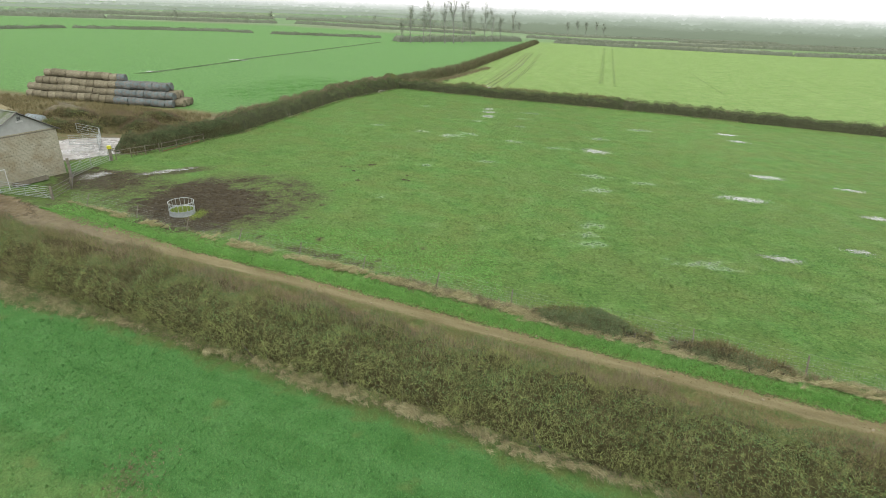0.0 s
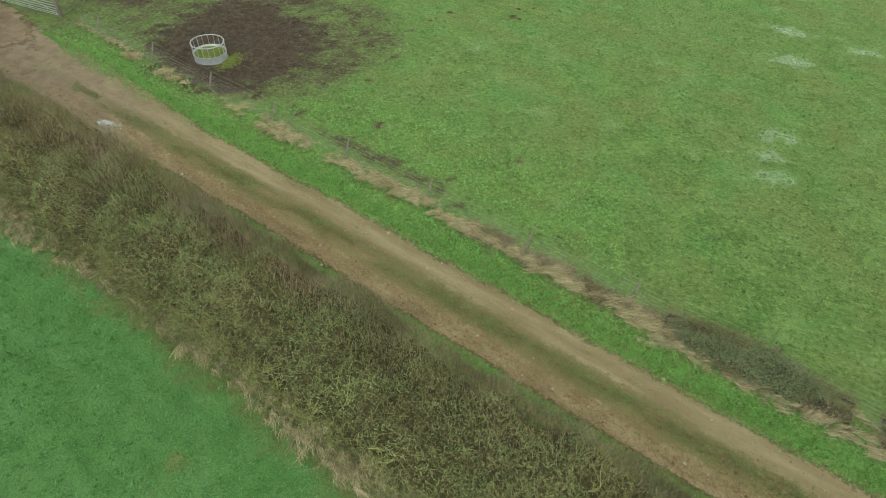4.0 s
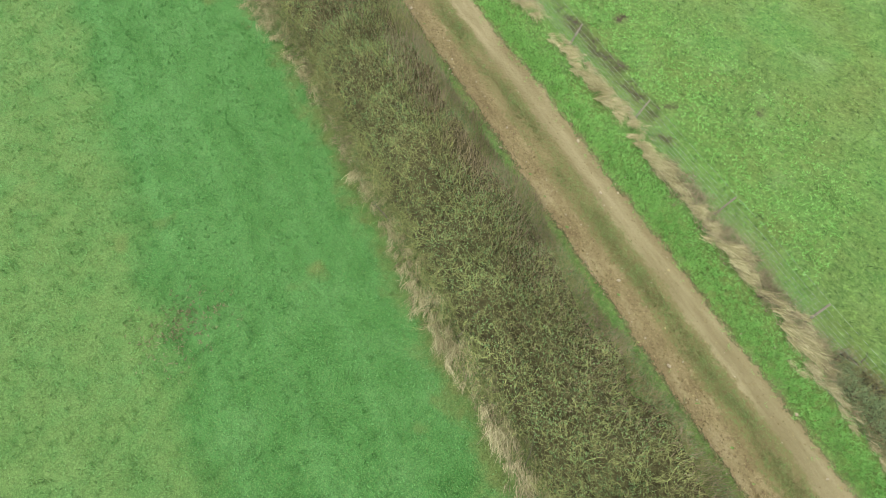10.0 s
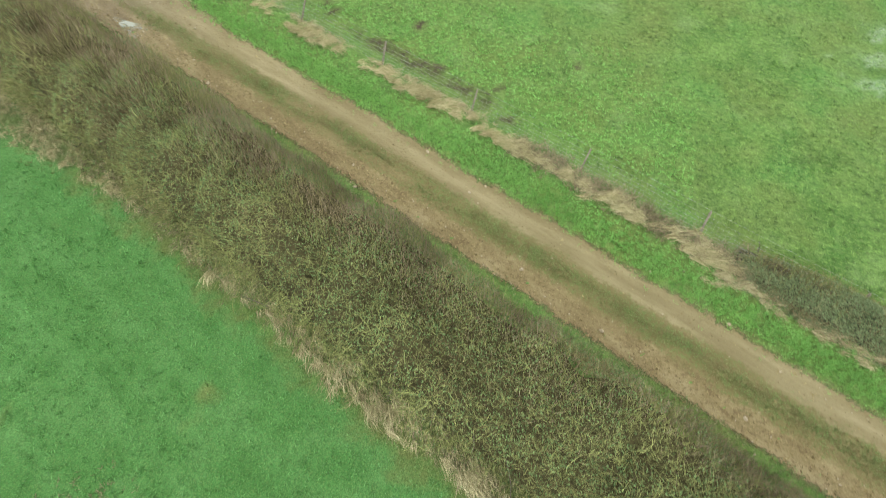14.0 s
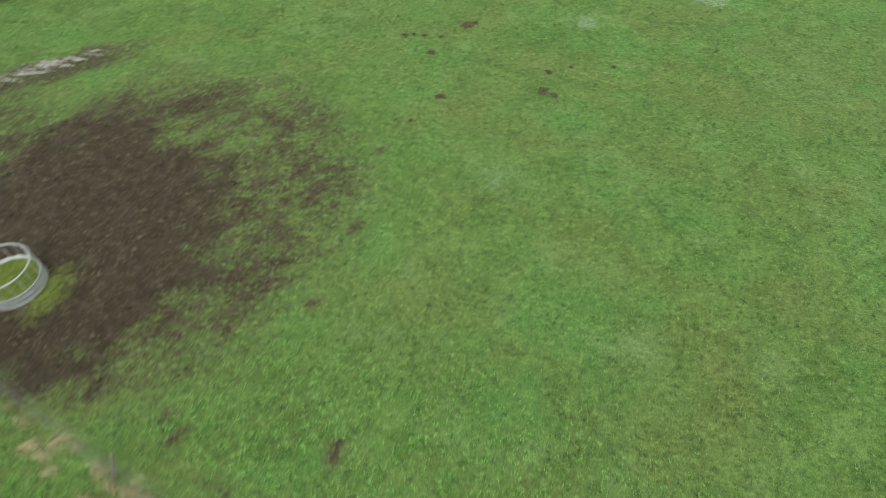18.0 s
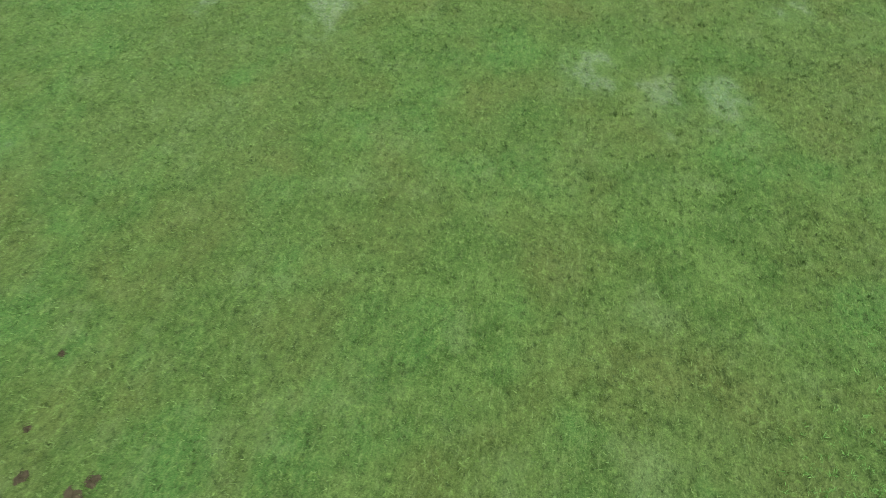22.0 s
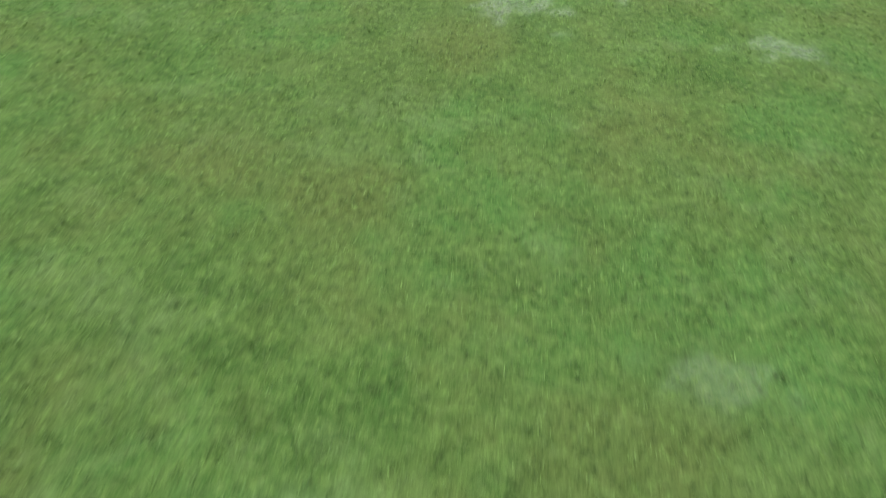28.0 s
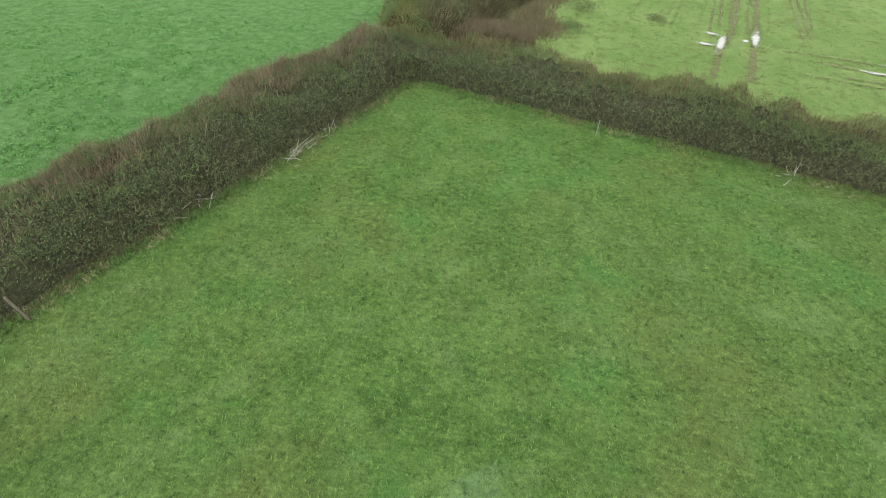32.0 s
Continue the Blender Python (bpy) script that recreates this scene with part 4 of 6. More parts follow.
def hedge(name, a, b, w, h, twigs, leaves, seed, label, wood="twig_brown", second=None, leaf_patch=0.1, top=0, twig_len=0.7, twig_w=0.016, leaf_size=0.042, ends=(0, 0), leaf="leaf_dark", slant=0.0, shoots="twig_red", crooked=0, crooked_key="twig_olive", crooked_w=0.026, top_side=0.0, square=3.0):
    """An unclipped or clipped hedge: a dark sheet for the shade inside, crooked branches, fine stems, upright shoots
    and leaves, each of them shaped.
    """
    a, b = np.array(a, float), np.array(b, float)
    length = float(np.linalg.norm(b - a))
    u = (b - a) / length
    nrm = np.array([-u[1], u[0]])
    q = np.random.default_rng(seed)
    thing = empty(name, (a[0], a[1], gz(*a)))
    back = Matrix.Translation((-a[0], -a[1], -gz(*a)))

    def at(al, l, z):
        p = a + np.outer(al, u) + np.outer(l, nrm)
        return np.stack([p[:, 0], p[:, 1], ground_z(p[:, 0], p[:, 1]) + z], 1)

    def stuff(kind, v, f, key, words=""):
        put(kind, mesh_of(kind, v, f, M[key]), thing, words, back)["kind"] = "stuff"

    def env(al, l):
        return envelope(al, l, w, h, seed, length, ends, square) * (1 + 0.2 * slant * (1 - smooth(12, 34, al)))

    def kind_of(al, t):
        """Above 0 where crooked lichened wood and leaves take over from fine brown stems."""
        return vnoise(al / 3.2, t * w / 1.3, seed + 5) - slant * (t * 2.0 - 0.12 + 1.3 * (1 - smooth(18, 42, al)))
    # dark sheet standing in for the shade inside; also stops see-through
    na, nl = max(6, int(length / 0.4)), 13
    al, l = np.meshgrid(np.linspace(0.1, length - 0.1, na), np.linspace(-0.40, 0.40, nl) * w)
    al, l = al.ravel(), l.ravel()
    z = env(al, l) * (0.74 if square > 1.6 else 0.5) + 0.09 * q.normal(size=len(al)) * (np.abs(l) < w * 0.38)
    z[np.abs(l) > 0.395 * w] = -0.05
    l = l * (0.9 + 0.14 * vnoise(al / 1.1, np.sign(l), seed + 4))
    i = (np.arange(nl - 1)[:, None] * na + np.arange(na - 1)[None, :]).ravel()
    put("thicket", mesh_of("thicket", at(al, l, z), np.stack([i, i + 1, i + na + 1, i + na], 1), M["inner_shade_haze" if wood == "twig_far_haze" else "inner_shade_dark" if leaf in ("leaf_hedge", "leaf_grey") else "thicket"]), thing, "dark sheet standing in for the shade inside the hedge", back)

    def roots(n, low):
        al, t = q.uniform(0, length, n), q.uniform(-0.48, 0.48, n)
        edge = q.uniform(size=n) < 0.3
        t = np.where(edge, np.sign(t) * q.uniform(0.36, 0.49, n), t)
        z = env(al, t * w) * np.where(edge, q.uniform(0.08, 1.0, n), q.uniform(low, 1.0, n))
        return al, t, at(al, t * w, z)

    def ways(t, up, out, stray):
        n = len(t)
        return np.concatenate([np.outer(t * 2, nrm) * out + np.outer(q.normal(0, 0.5, n), u), np.full((n, 1), up)], 1) + q.normal(0, stray, (n, 3))
    # fine stems
    al, t, p = roots(twigs, 0.75)
    if crooked:
        keep = kind_of(al, t) + q.normal(0, 0.5, twigs) < 0.3
        al, t, p = al[keep], t[keep], p[keep]
    way, n = ways(t, 1.0, 0.8, 0.34), len(t)
    v, f = blades(p - unit(way) * twig_len * 0.4, way, twig_len * q.uniform(0.5, 1.3, n), twig_w * q.uniform(0.6, 1.5, n), q)
    pick = (vnoise(al / 1.7, t * w / 0.9, seed + 7) + q.normal(0, 0.4, n) > 0.05) if second else np.zeros(n, bool)
    for key, mask in ((wood, ~pick), (second, pick)):
        k = np.flatnonzero(mask)
        if len(k):
            stuff("stem_tangle", v.reshape(-1, 3, 3)[k].reshape(-1, 3), np.arange(len(k) * 3).reshape(-1, 3), key)
    # crooked branches with side twigs
    if crooked:
        al, t, p = roots(crooked, 0.72)
        keep = kind_of(al, t) + q.normal(0, 0.3, crooked) > -0.3
        al, t, p = al[keep], t[keep], p[keep]
        n = len(t)
        v, f = sprays(p - np.array([0, 0, 0.10]), ways(t, 0.55, 0.9, 0.6), q.uniform(0.22, 0.6, n), crooked_w * q.uniform(0.6, 1.4, n), 5, q, 0.95)
        stuff("twig_growth", v, f, crooked_key, "crooked lichened branches")
    if slant:
        al, t, p = roots(int(length * 60), 0.7)
        keep = kind_of(al, t) + 0.5 * vnoise(al / 1.6, t * w, seed + 11) + q.normal(0, 0.25, len(t)) > 0.25
        al, t, p = al[keep], t[keep], p[keep]
        n = len(t)
        v, f = sprays(p - np.array([0, 0, 0.3]), ways(t, 0.9, 0.9, 0.35), q.uniform(0.6, 1.25, n), 0.018 * q.uniform(0.7, 1.4, n), 7, q, 0.45)
        stuff("branch_growth", v, f, "twig_lichen", "long arching lichened branches")
    if top:
        al = q.uniform(0, length, top)
        l = np.clip(q.normal(0.3 * (slant > 0) + top_side, 0.18, top), -0.49, 0.49) * w
        keep = vnoise(al / 2.2, l / 1.5, seed + 8) + q.normal(0, 0.35, top) > -0.25
        al, l = al[keep], l[keep]
        n = len(al)
        p = at(al, l, env(al, l) * q.uniform(0.84, 1.0, n))
        way = q.normal(0, 0.22, (n, 3)) + np.array([0, 0, 1.0])
        v, f = blades(p, way, q.uniform(0.25, 0.65, n), (0.008 if slant else 0.011) * q.uniform(1.0, 2.0, n), q)
        stuff("top_growth", v, f, shoots, "fine reddish-brown upright shoots")
    if leaves:
        al, t = q.uniform(0, length, leaves * 2), q.uniform(-0.5, 0.5, leaves * 2)
        z = env(al, t * w) * np.where(np.abs(t) > 0.4, q.uniform(0.05, 1.0, leaves * 2), q.uniform(0.85, 1.04, leaves * 2))
        keep = vnoise(al / 2.4, t * w / 1.6 + z, seed + 9) + 0.7 * vnoise(al / 0.7, t * w / 0.6, seed + 10) + q.normal(0, 0.25, leaves * 2) - slant * (t * 1.0 - 0.1 + 0.35 * (1 - smooth(16, 38, al))) > leaf_patch
        p = at(al[keep], t[keep] * w * 1.03, z[keep])
        v, f = diamonds(p, leaf_size * q.uniform(0.6, 1.4, len(p)), q)
        stuff("foliage", v, f, leaf, "dark green bramble and ivy leaves")
    # grey stems at the foot
    n = max(6, int(length / 0.5))
    al, l = q.uniform(0.1, length - 0.1, n), q.choice([-1, 1], n) * w * q.uniform(0.3, 0.46, n)
    way = np.concatenate([np.outer(-np.sign(l) * 0.3, nrm) + q.normal(0, 0.3, (n, 2)), np.ones((n, 1))], 1)
    v, f, _ = curly(at(al, l, np.full(n, -0.05)), way, h * q.uniform(0.5, 0.85, n), q.uniform(0.03, 0.08, n), q, 4, 0.25)
    stuff("stem_growth", v, f, "bark")
    return tagged(thing, label, "hedge")


lx0, ly0 = lane(-58, 19.8)
lx1, ly1 = lane(33, 19.8)
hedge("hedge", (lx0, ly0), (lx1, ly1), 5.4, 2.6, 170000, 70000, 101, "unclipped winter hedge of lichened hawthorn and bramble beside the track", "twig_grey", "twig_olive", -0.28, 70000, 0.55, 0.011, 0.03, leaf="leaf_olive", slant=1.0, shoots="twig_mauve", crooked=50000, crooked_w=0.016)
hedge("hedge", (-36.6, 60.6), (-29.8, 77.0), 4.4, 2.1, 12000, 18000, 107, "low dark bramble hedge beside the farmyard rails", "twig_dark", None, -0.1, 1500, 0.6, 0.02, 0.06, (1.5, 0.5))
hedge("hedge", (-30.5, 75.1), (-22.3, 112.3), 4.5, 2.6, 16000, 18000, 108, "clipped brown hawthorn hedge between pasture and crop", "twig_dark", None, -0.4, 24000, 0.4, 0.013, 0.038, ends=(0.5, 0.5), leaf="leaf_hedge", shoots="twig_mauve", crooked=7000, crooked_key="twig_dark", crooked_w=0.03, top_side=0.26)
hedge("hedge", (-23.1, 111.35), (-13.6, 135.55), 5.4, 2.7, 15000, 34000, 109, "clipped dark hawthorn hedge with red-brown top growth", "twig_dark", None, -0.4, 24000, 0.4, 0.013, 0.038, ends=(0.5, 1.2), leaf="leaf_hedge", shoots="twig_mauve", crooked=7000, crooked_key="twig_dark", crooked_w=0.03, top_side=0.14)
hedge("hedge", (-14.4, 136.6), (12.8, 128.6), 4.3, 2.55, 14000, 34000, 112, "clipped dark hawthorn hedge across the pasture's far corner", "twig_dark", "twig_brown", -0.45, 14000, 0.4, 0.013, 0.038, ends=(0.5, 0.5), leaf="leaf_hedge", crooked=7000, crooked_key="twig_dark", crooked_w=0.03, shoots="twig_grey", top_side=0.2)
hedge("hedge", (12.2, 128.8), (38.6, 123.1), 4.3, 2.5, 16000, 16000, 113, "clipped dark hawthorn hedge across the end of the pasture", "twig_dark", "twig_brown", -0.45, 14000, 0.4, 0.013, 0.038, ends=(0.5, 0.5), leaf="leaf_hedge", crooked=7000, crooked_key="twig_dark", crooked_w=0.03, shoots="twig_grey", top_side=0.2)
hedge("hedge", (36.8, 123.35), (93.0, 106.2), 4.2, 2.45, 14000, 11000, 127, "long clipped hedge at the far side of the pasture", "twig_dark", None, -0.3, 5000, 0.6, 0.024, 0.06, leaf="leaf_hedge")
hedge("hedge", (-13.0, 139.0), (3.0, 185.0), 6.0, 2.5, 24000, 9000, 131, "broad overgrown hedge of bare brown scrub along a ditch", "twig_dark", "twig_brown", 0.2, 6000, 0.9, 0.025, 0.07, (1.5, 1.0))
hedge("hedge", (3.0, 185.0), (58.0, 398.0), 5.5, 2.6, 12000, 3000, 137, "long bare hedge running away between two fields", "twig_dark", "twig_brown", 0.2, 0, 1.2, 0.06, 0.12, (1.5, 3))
for sa, sb, hh, count, sd_, key, shoot_n, shoot_key, words in ((-5.4, 1.6, 1.2, 1.0, 139, "leaf_grey", 900, "twig_olive", "low grey-green bramble bush grown through the wire fence"), (2.4, 8.6, 0.8, 0.7, 149, "leaf_grey", 1800, "twig_grey", "low brown thorny scrub with few leaves along the fence")):
    ax, ay = lane(sa, 29.0)
    bx, by = lane(sb, 29.0)
    hedge("bush", (ax, ay), (bx, by), 2.2, hh, int(4200 * count), int(26000 * count * count), sd_, words, "twig_grey", "twig_brown", -0.25, shoot_n, 0.45, 0.010, 0.028, (2.6, 3.2), key, 0.0, shoot_key, crooked=int(2600 * count), crooked_key="twig_grey", crooked_w=0.016, square=1.5)
for bx, by, bl, bw, bh, sd_ in ((-49, 70.5, 9, 3, 1.7, 151), (-44, 74, 8, 3.4, 2.0, 157), (-40.0, 72.5, 6, 4, 2.0, 163), (-52.5, 77.5, 8, 3, 1.6, 167), (-41.5, 79.5, 7, 3.4, 1.8, 173)):
    hedge("bush", (bx - bl / 2, by - 0.8), (bx + bl / 2, by + 0.8), bw, bh, 5200, 2600, sd_, "sprawling brown and green bramble bush on rough ground", "twig_grey", "twig_olive", 0.1, 2500, 0.6, 0.025, 0.07, (2.5, 2.5))
hedge("bush", (-13.4, 138.0), (-15.8, 150.5), 4.4, 2.3, 9000, 16000, 179, "tall olive-green bramble and thorn behind the hedge corner", "twig_olive", "twig_grey", -0.2, 4000, 0.7, 0.018, 0.05, (1.5, 3), "leaf_olive", shoots="twig_olive", crooked=4000, crooked_w=0.03, square=2.0)
hedge("bush", (-11.6, 140.0), (-5.2, 142.2), 3.4, 1.5, 7000, 2500, 181, "bare grey-brown scrub behind the far hedge", "twig_grey", "twig_brown", 0.2, 9000, 0.6, 0.014, 0.045, (1.5, 3), "leaf_olive", shoots="twig_mauve", square=2.0)


def bramble_patch(x, y, rx, ry, h, n, seed):
    """Leaves on low arching stems, thinning out to the edge."""
    q = np.random.default_rng(seed)
    thing = empty("bramble_patch", (x, y, gz(x, y)))
    a, t = q.uniform(0, 2 * math.pi, n), np.sqrt(q.uniform(0, 1, n)) * q.uniform(0.5, 1.0, n)
    px, py = rx * t * np.cos(a), ry * t * np.sin(a)
    lump = 0.6 + 0.6 * vnoise((x + px) / 0.7, (y + py) / 0.7, seed)
    keep = lump + q.normal(0, 0.2, n) > 0.45
    px, py, t, lump = px[keep], py[keep], t[keep], lump[keep]
    z = ground_z(x + px, y + py) - gz(x, y) + h * (1 - t ** 2) * np.clip(lump, 0.1, 1) * q.uniform(0.3, 1.0, len(px))
    v, f = diamonds(np.stack([px, py, z + 0.04], 1), q.uniform(0.03, 0.075, len(px)), q)
    put("foliage", mesh_of("foliage", v, f, M["leaf_bramble"]), thing)["kind"] = "stuff"
    k = q.choice(len(px), min(len(px), 160), replace=False)
    v, f, _ = curly(np.stack([px[k], py[k], z[k] * 0.3], 1), np.stack([q.normal(0, 1, len(k)), q.normal(0, 1, len(k)), np.ones(len(k))], 1), q.uniform(0.3, 0.8, len(k)), np.full(len(k), 0.015), q, 4, 0.6)
    put("stem_tangle", mesh_of("stem_tangle", v, f, M["twig_brown"]), thing)["kind"] = "stuff"
    tagged(thing, "low green bramble patch at the edge of the pale field", "bramble")


for bx, by, rx, ry, bh, n, sd_ in ((-2.7, 145.4, 1.1, 1.9, 0.5, 800, 183), (-1.9, 150.6, 1.4, 2.8, 0.5, 1200, 185), (3.9, 149.4, 1.0, 1.6, 0.25, 420, 187), (-0.4, 156.5, 1.3, 2.4, 0.4, 700, 189)):
    bramble_patch(bx, by, rx, ry, bh, n, sd_)

# litter and rank grass where the hedges meet the pasture
y = r.uniform(60, 133, 2600)
x = np.interp(y, (57, 76, 111.5, 134), (-37.6, -30.0, -22.15, -13.4)) + 1.95 + r.normal(0, 0.22, len(y))
x2 = r.uniform(-11, 60, 2600)
y2 = np.interp(x2, (-13, 12.2, 38, 92), (135.8, 128.4, 122.9, 106.5)) - 1.95 + r.normal(0, 0.22, len(x2))
x, y = np.concatenate([x, x2]), np.concatenate([y, y2])
k = (r.uniform(size=len(x)) < 0.45) & (vnoise(x / 1.3, y / 1.3, 57) > -0.1)
tufts("hedge_litter", x[k], y[k], 7, 0.3, 0.016, 0.9, M["straw_pale"], r, "bleached dead stems along the hedge foot", "dead stems", 0)
tufts("rank_grass", x[~k], y[~k], 9, 0.26, 0.022, 0.6, M["pasture_blade"], r, "rank green grass along the hedge foot", "grass", 0)
s = np.concatenate([r.uniform(-14.5, -4.5, 520), r.uniform(-4, 14, 250)])
x, y = lane(s, 28.7 + r.normal(0, 0.32, len(s)))
tufts("dead_stems", x, y, 12, 0.6, 0.014, 0.6, M["straw_brown"], r, "tangled brown dead stems along the wire fence", "dead stems", 0.8)

x, y = spread(26000, -4, 62, 122, 170, lambda x, y: zones(x, y)[2] * (0.6 + 0.5 * vnoise(x / 0.5, y / 0.5, 65)) * (1 - smooth(145, 170, y)) * (1 - smooth(30, 62, x)), r)
tufts("young_crop", x, y, 3, 0.13, 0.04, 0.8, M["pale_blade"], r, "thin yellow-green young crop in the far field", "crop", 0)
x, y = -10.9 + r.normal(0, 0.55, 260), 14.7 + r.normal(0, 0.75, 260)
tufts("dead_grass", x, y, 6, 0.1, 0.02, 0.8, M["straw_brown"], r, "patch of short browned grass in the meadow", "dead grass", 0)
x, y = spread(16000, -28, 4, 30.5, 42, lambda x, y: in_pasture(x, y) * (1 - smooth(1.5, 8, lane_of(x, y)[1] - 30 + 2 * vnoise(x / 2, y / 2, 67))) * 0.9 * (mud_at(x, y) < 0.25), r)
tufts("lush_grass", x, y, 6, 0.12, 0.026, 0.9, M["verge_blade"], r, "fresh bright green grass near the fence", "grass", 0)
hedge("bush", (-45.5, 42.5), (-40.0, 45.2), 2.0, 1.5, 3000, 3600, 197, "dark weeds and brambles at the barn's corner", "twig_brown", "twig_olive", -0.1, 500, 0.6, 0.02, 0.05, (1.2, 1.2))

s = r.uniform(-45, 30, 3600)
x, y = lane(s, 28.1 + r.normal(0, 0.5, len(s)))
tufts("verge_tufts", x, y, 9, 0.17, 0.017, 0.6, M["verge_blade"], r, "green grass growing through the dead verge grass", "grass", 0)
y = np.concatenate([r.normal(145.2, 1.3, 520), 143 + 62 * r.uniform(0, 1, 2600) ** 1.4])
x = np.where(np.arange(len(y)) < 520, -5.0, -13.0 + (y - 139.0) * 0.348 + 4.0) + r.normal(0, 0.8, len(y))
tufts("rough_grass", x, y, 10, 0.6, 0.02, 0.45, M["straw_brown"], r, "tall brown dead grass along the ditch hedge", "dead grass", 0)

# ---------- wire fence along the track ----------
def wire_fence():
    thing = empty("wire_fence", (*lane(-45, 29.15), 0))
    lean = 0.42
    tilt = Matrix.Rotation(math.atan(lean), 4, Vector((-NY, NX, 0)))
    back = thing.matrix_world.inverted()
    q = np.random.default_rng(5)
    bm = bmesh.new()
    box(bm, -0.035, 0.035, -0.035, 0.035, -0.3, 1.08, 0.01)
    post = None
    for k, s in enumerate(np.arange(-43, 44, 5.2)):
        x, y = lane(s + q.normal(0, 0.15), 29.2)
        m = back @ Matrix.Translation((x, y, gz(x, y))) @ tilt @ pose(0, 0, 0, q.normal(0, 3), q.normal(0, 3), q.uniform(0, 90))
        if post is None:
            post = part("post", bm, M["wood"], thing, "", m=m).data
        else:
            put("post", post, thing, "", m)
    for k, hgt in enumerate((0.06, 0.16, 0.27, 0.39, 0.52, 0.66, 0.82, 1.05)):
        s = np.arange(-45, 44, 1.2)
        bm = bmesh.new()
        pts = []
        for ss in s:
            x, y = lane(ss, 29.15 + lean * hgt)
            pts.append(Vector((x, y, gz(*lane(ss, 29.15)) + hgt)))
        for p, n in zip(pts, pts[1:]):
            rod(bm, p, n, 0.0028, 3)
        part("line_wire", bm, M["wire"], thing, "", m=back)
    bm = bmesh.new()
    for ss in np.arange(-45, 42.5, 0.16):
        z = gz(*lane(ss, 29.15))
        rod(bm, (*lane(ss, 29.15 + lean * 0.06), z + 0.06), (*lane(ss, 29.15 + lean * 0.82), z + 0.82), 0.0017, 3)
    tagged(part("stay_wires", bm, M["wire"], thing, "", m=back), kind="stuff")
    tagged(thing, "sheep netting on thin timber posts, leaning towards the pasture", "fence")


wire_fence()


# ---------- ring feeder with fodder ----------
def ring_feeder(x, y):
    thing = empty("ring_feeder", (x, y, gz(x, y) - 0.02))
    R, seg = 0.98, 40
    bm = bmesh.new()
    rows = []
    for rad, z in ((R, 0.0), (R + 0.02, 0.03), (R, 0.06), (R, 0.22), (R + 0.012, 0.24), (R, 0.26), (R, 0.42), (R + 0.02, 0.45), (R - 0.02, 0.45), (R - 0.02, 0.0)):
        rows.append([bm.verts.new((rad * math.cos(2 * math.pi * k / seg), rad * math.sin(2 * math.pi * k / seg), z)) for k in range(seg)])
    for a, b in zip(rows, rows[1:]):
        for k in range(seg):
            bm.faces.new((a[k], a[(k + 1) % seg], b[(k + 1) % seg], b[k]))
    part("sheeted_base", bm, M["galv"], thing, "galvanised sheet ring", True)
    for name, z in (("top_rail", 1.06),):
        bm = bmesh.new()
        ring = []
        for k in range(seg):
            a = 2 * math.pi * k / seg
            ring.append([bm.verts.new(((R + 0.03 * math.cos(t)) * math.cos(a), (R + 0.03 * math.cos(t)) * math.sin(a), z + 0.03 * math.sin(t))) for t in np.arange(8) * math.pi / 4])
        for k in range(seg):
            a, b = ring[k], ring[(k + 1) % seg]
            for j in range(8):
                bm.faces.new((a[j], b[j], b[(j + 1) % 8], a[(j + 1) % 8]))
        part(name, bm, M["galv"], thing, "pale tubular top rail", True)
    bm = bmesh.new()
    rod(bm, (0, 0, 0.43), (0, 0, 1.05), 0.016, 6)
    bar = part("bar", bm, M["galv"], thing, "", m=pose(R - 0.01, 0, 0)).data
    for k in range(1, 18):
        a = 2 * math.pi * k / 18
        put("bar", bar, thing, "", pose((R - 0.01) * math.cos(a), (R - 0.01) * math.sin(a), 0))
    tagged(thing, "galvanised ring feeder standing in churned mud", "feeder")
    q = np.random.default_rng(3)
    heap = empty("fodder_heap", (x, y, gz(x, y)))
    bm = bmesh.new()
    bmesh.ops.create_circle(bm, cap_ends=True, segments=28, radius=0.93)
    bmesh.ops.translate(bm, verts=bm.verts, vec=(0, 0, 0.30))
    part("fodder_bed", bm, M["hay"], heap)
    n = 5200
    rad, ang = 0.9 * np.sqrt(q.uniform(0, 1, n)), q.uniform(0, 2 * math.pi, n)
    p = np.stack([rad * np.cos(ang), rad * np.sin(ang), 0.29 + 0.16 * q.uniform(0, 1, n) * (1 - rad)], 1)
    v, f = ribbons(p, q.normal(size=(n, 3)) * np.array([1, 1, 0.35]) + np.array([0, 0, 0.25]), 0.16, 0.016, 0.3, q)
    tagged(put("loose_fodder", mesh_of("loose_fodder", v, f, M["hay"]), heap), kind="stuff")
    tagged(heap, "loose green and yellow fodder inside the ring feeder", "fodder")
    n = 1500
    p = np.stack([x + 1.25 + q.normal(0, 0.3, n), y - 0.05 + q.normal(0, 0.55, n), np.zeros(n)], 1)
    p[:, 2] = ground_z(p[:, 0], p[:, 1]) + 0.02
    v, f = ribbons(p, q.normal(size=(n, 3)) * np.array([1, 1, 0.3]) + np.array([0, 0, 0.3]), 0.15, 0.014, 0.3, q)
    tagged(new("spilled_fodder", mesh_of("spilled_fodder", v, f, M["hay"])), "spilled yellow-green fodder beside the feeder", "fodder", kind="stuff")


ring_feeder(-21.57, 42.5)


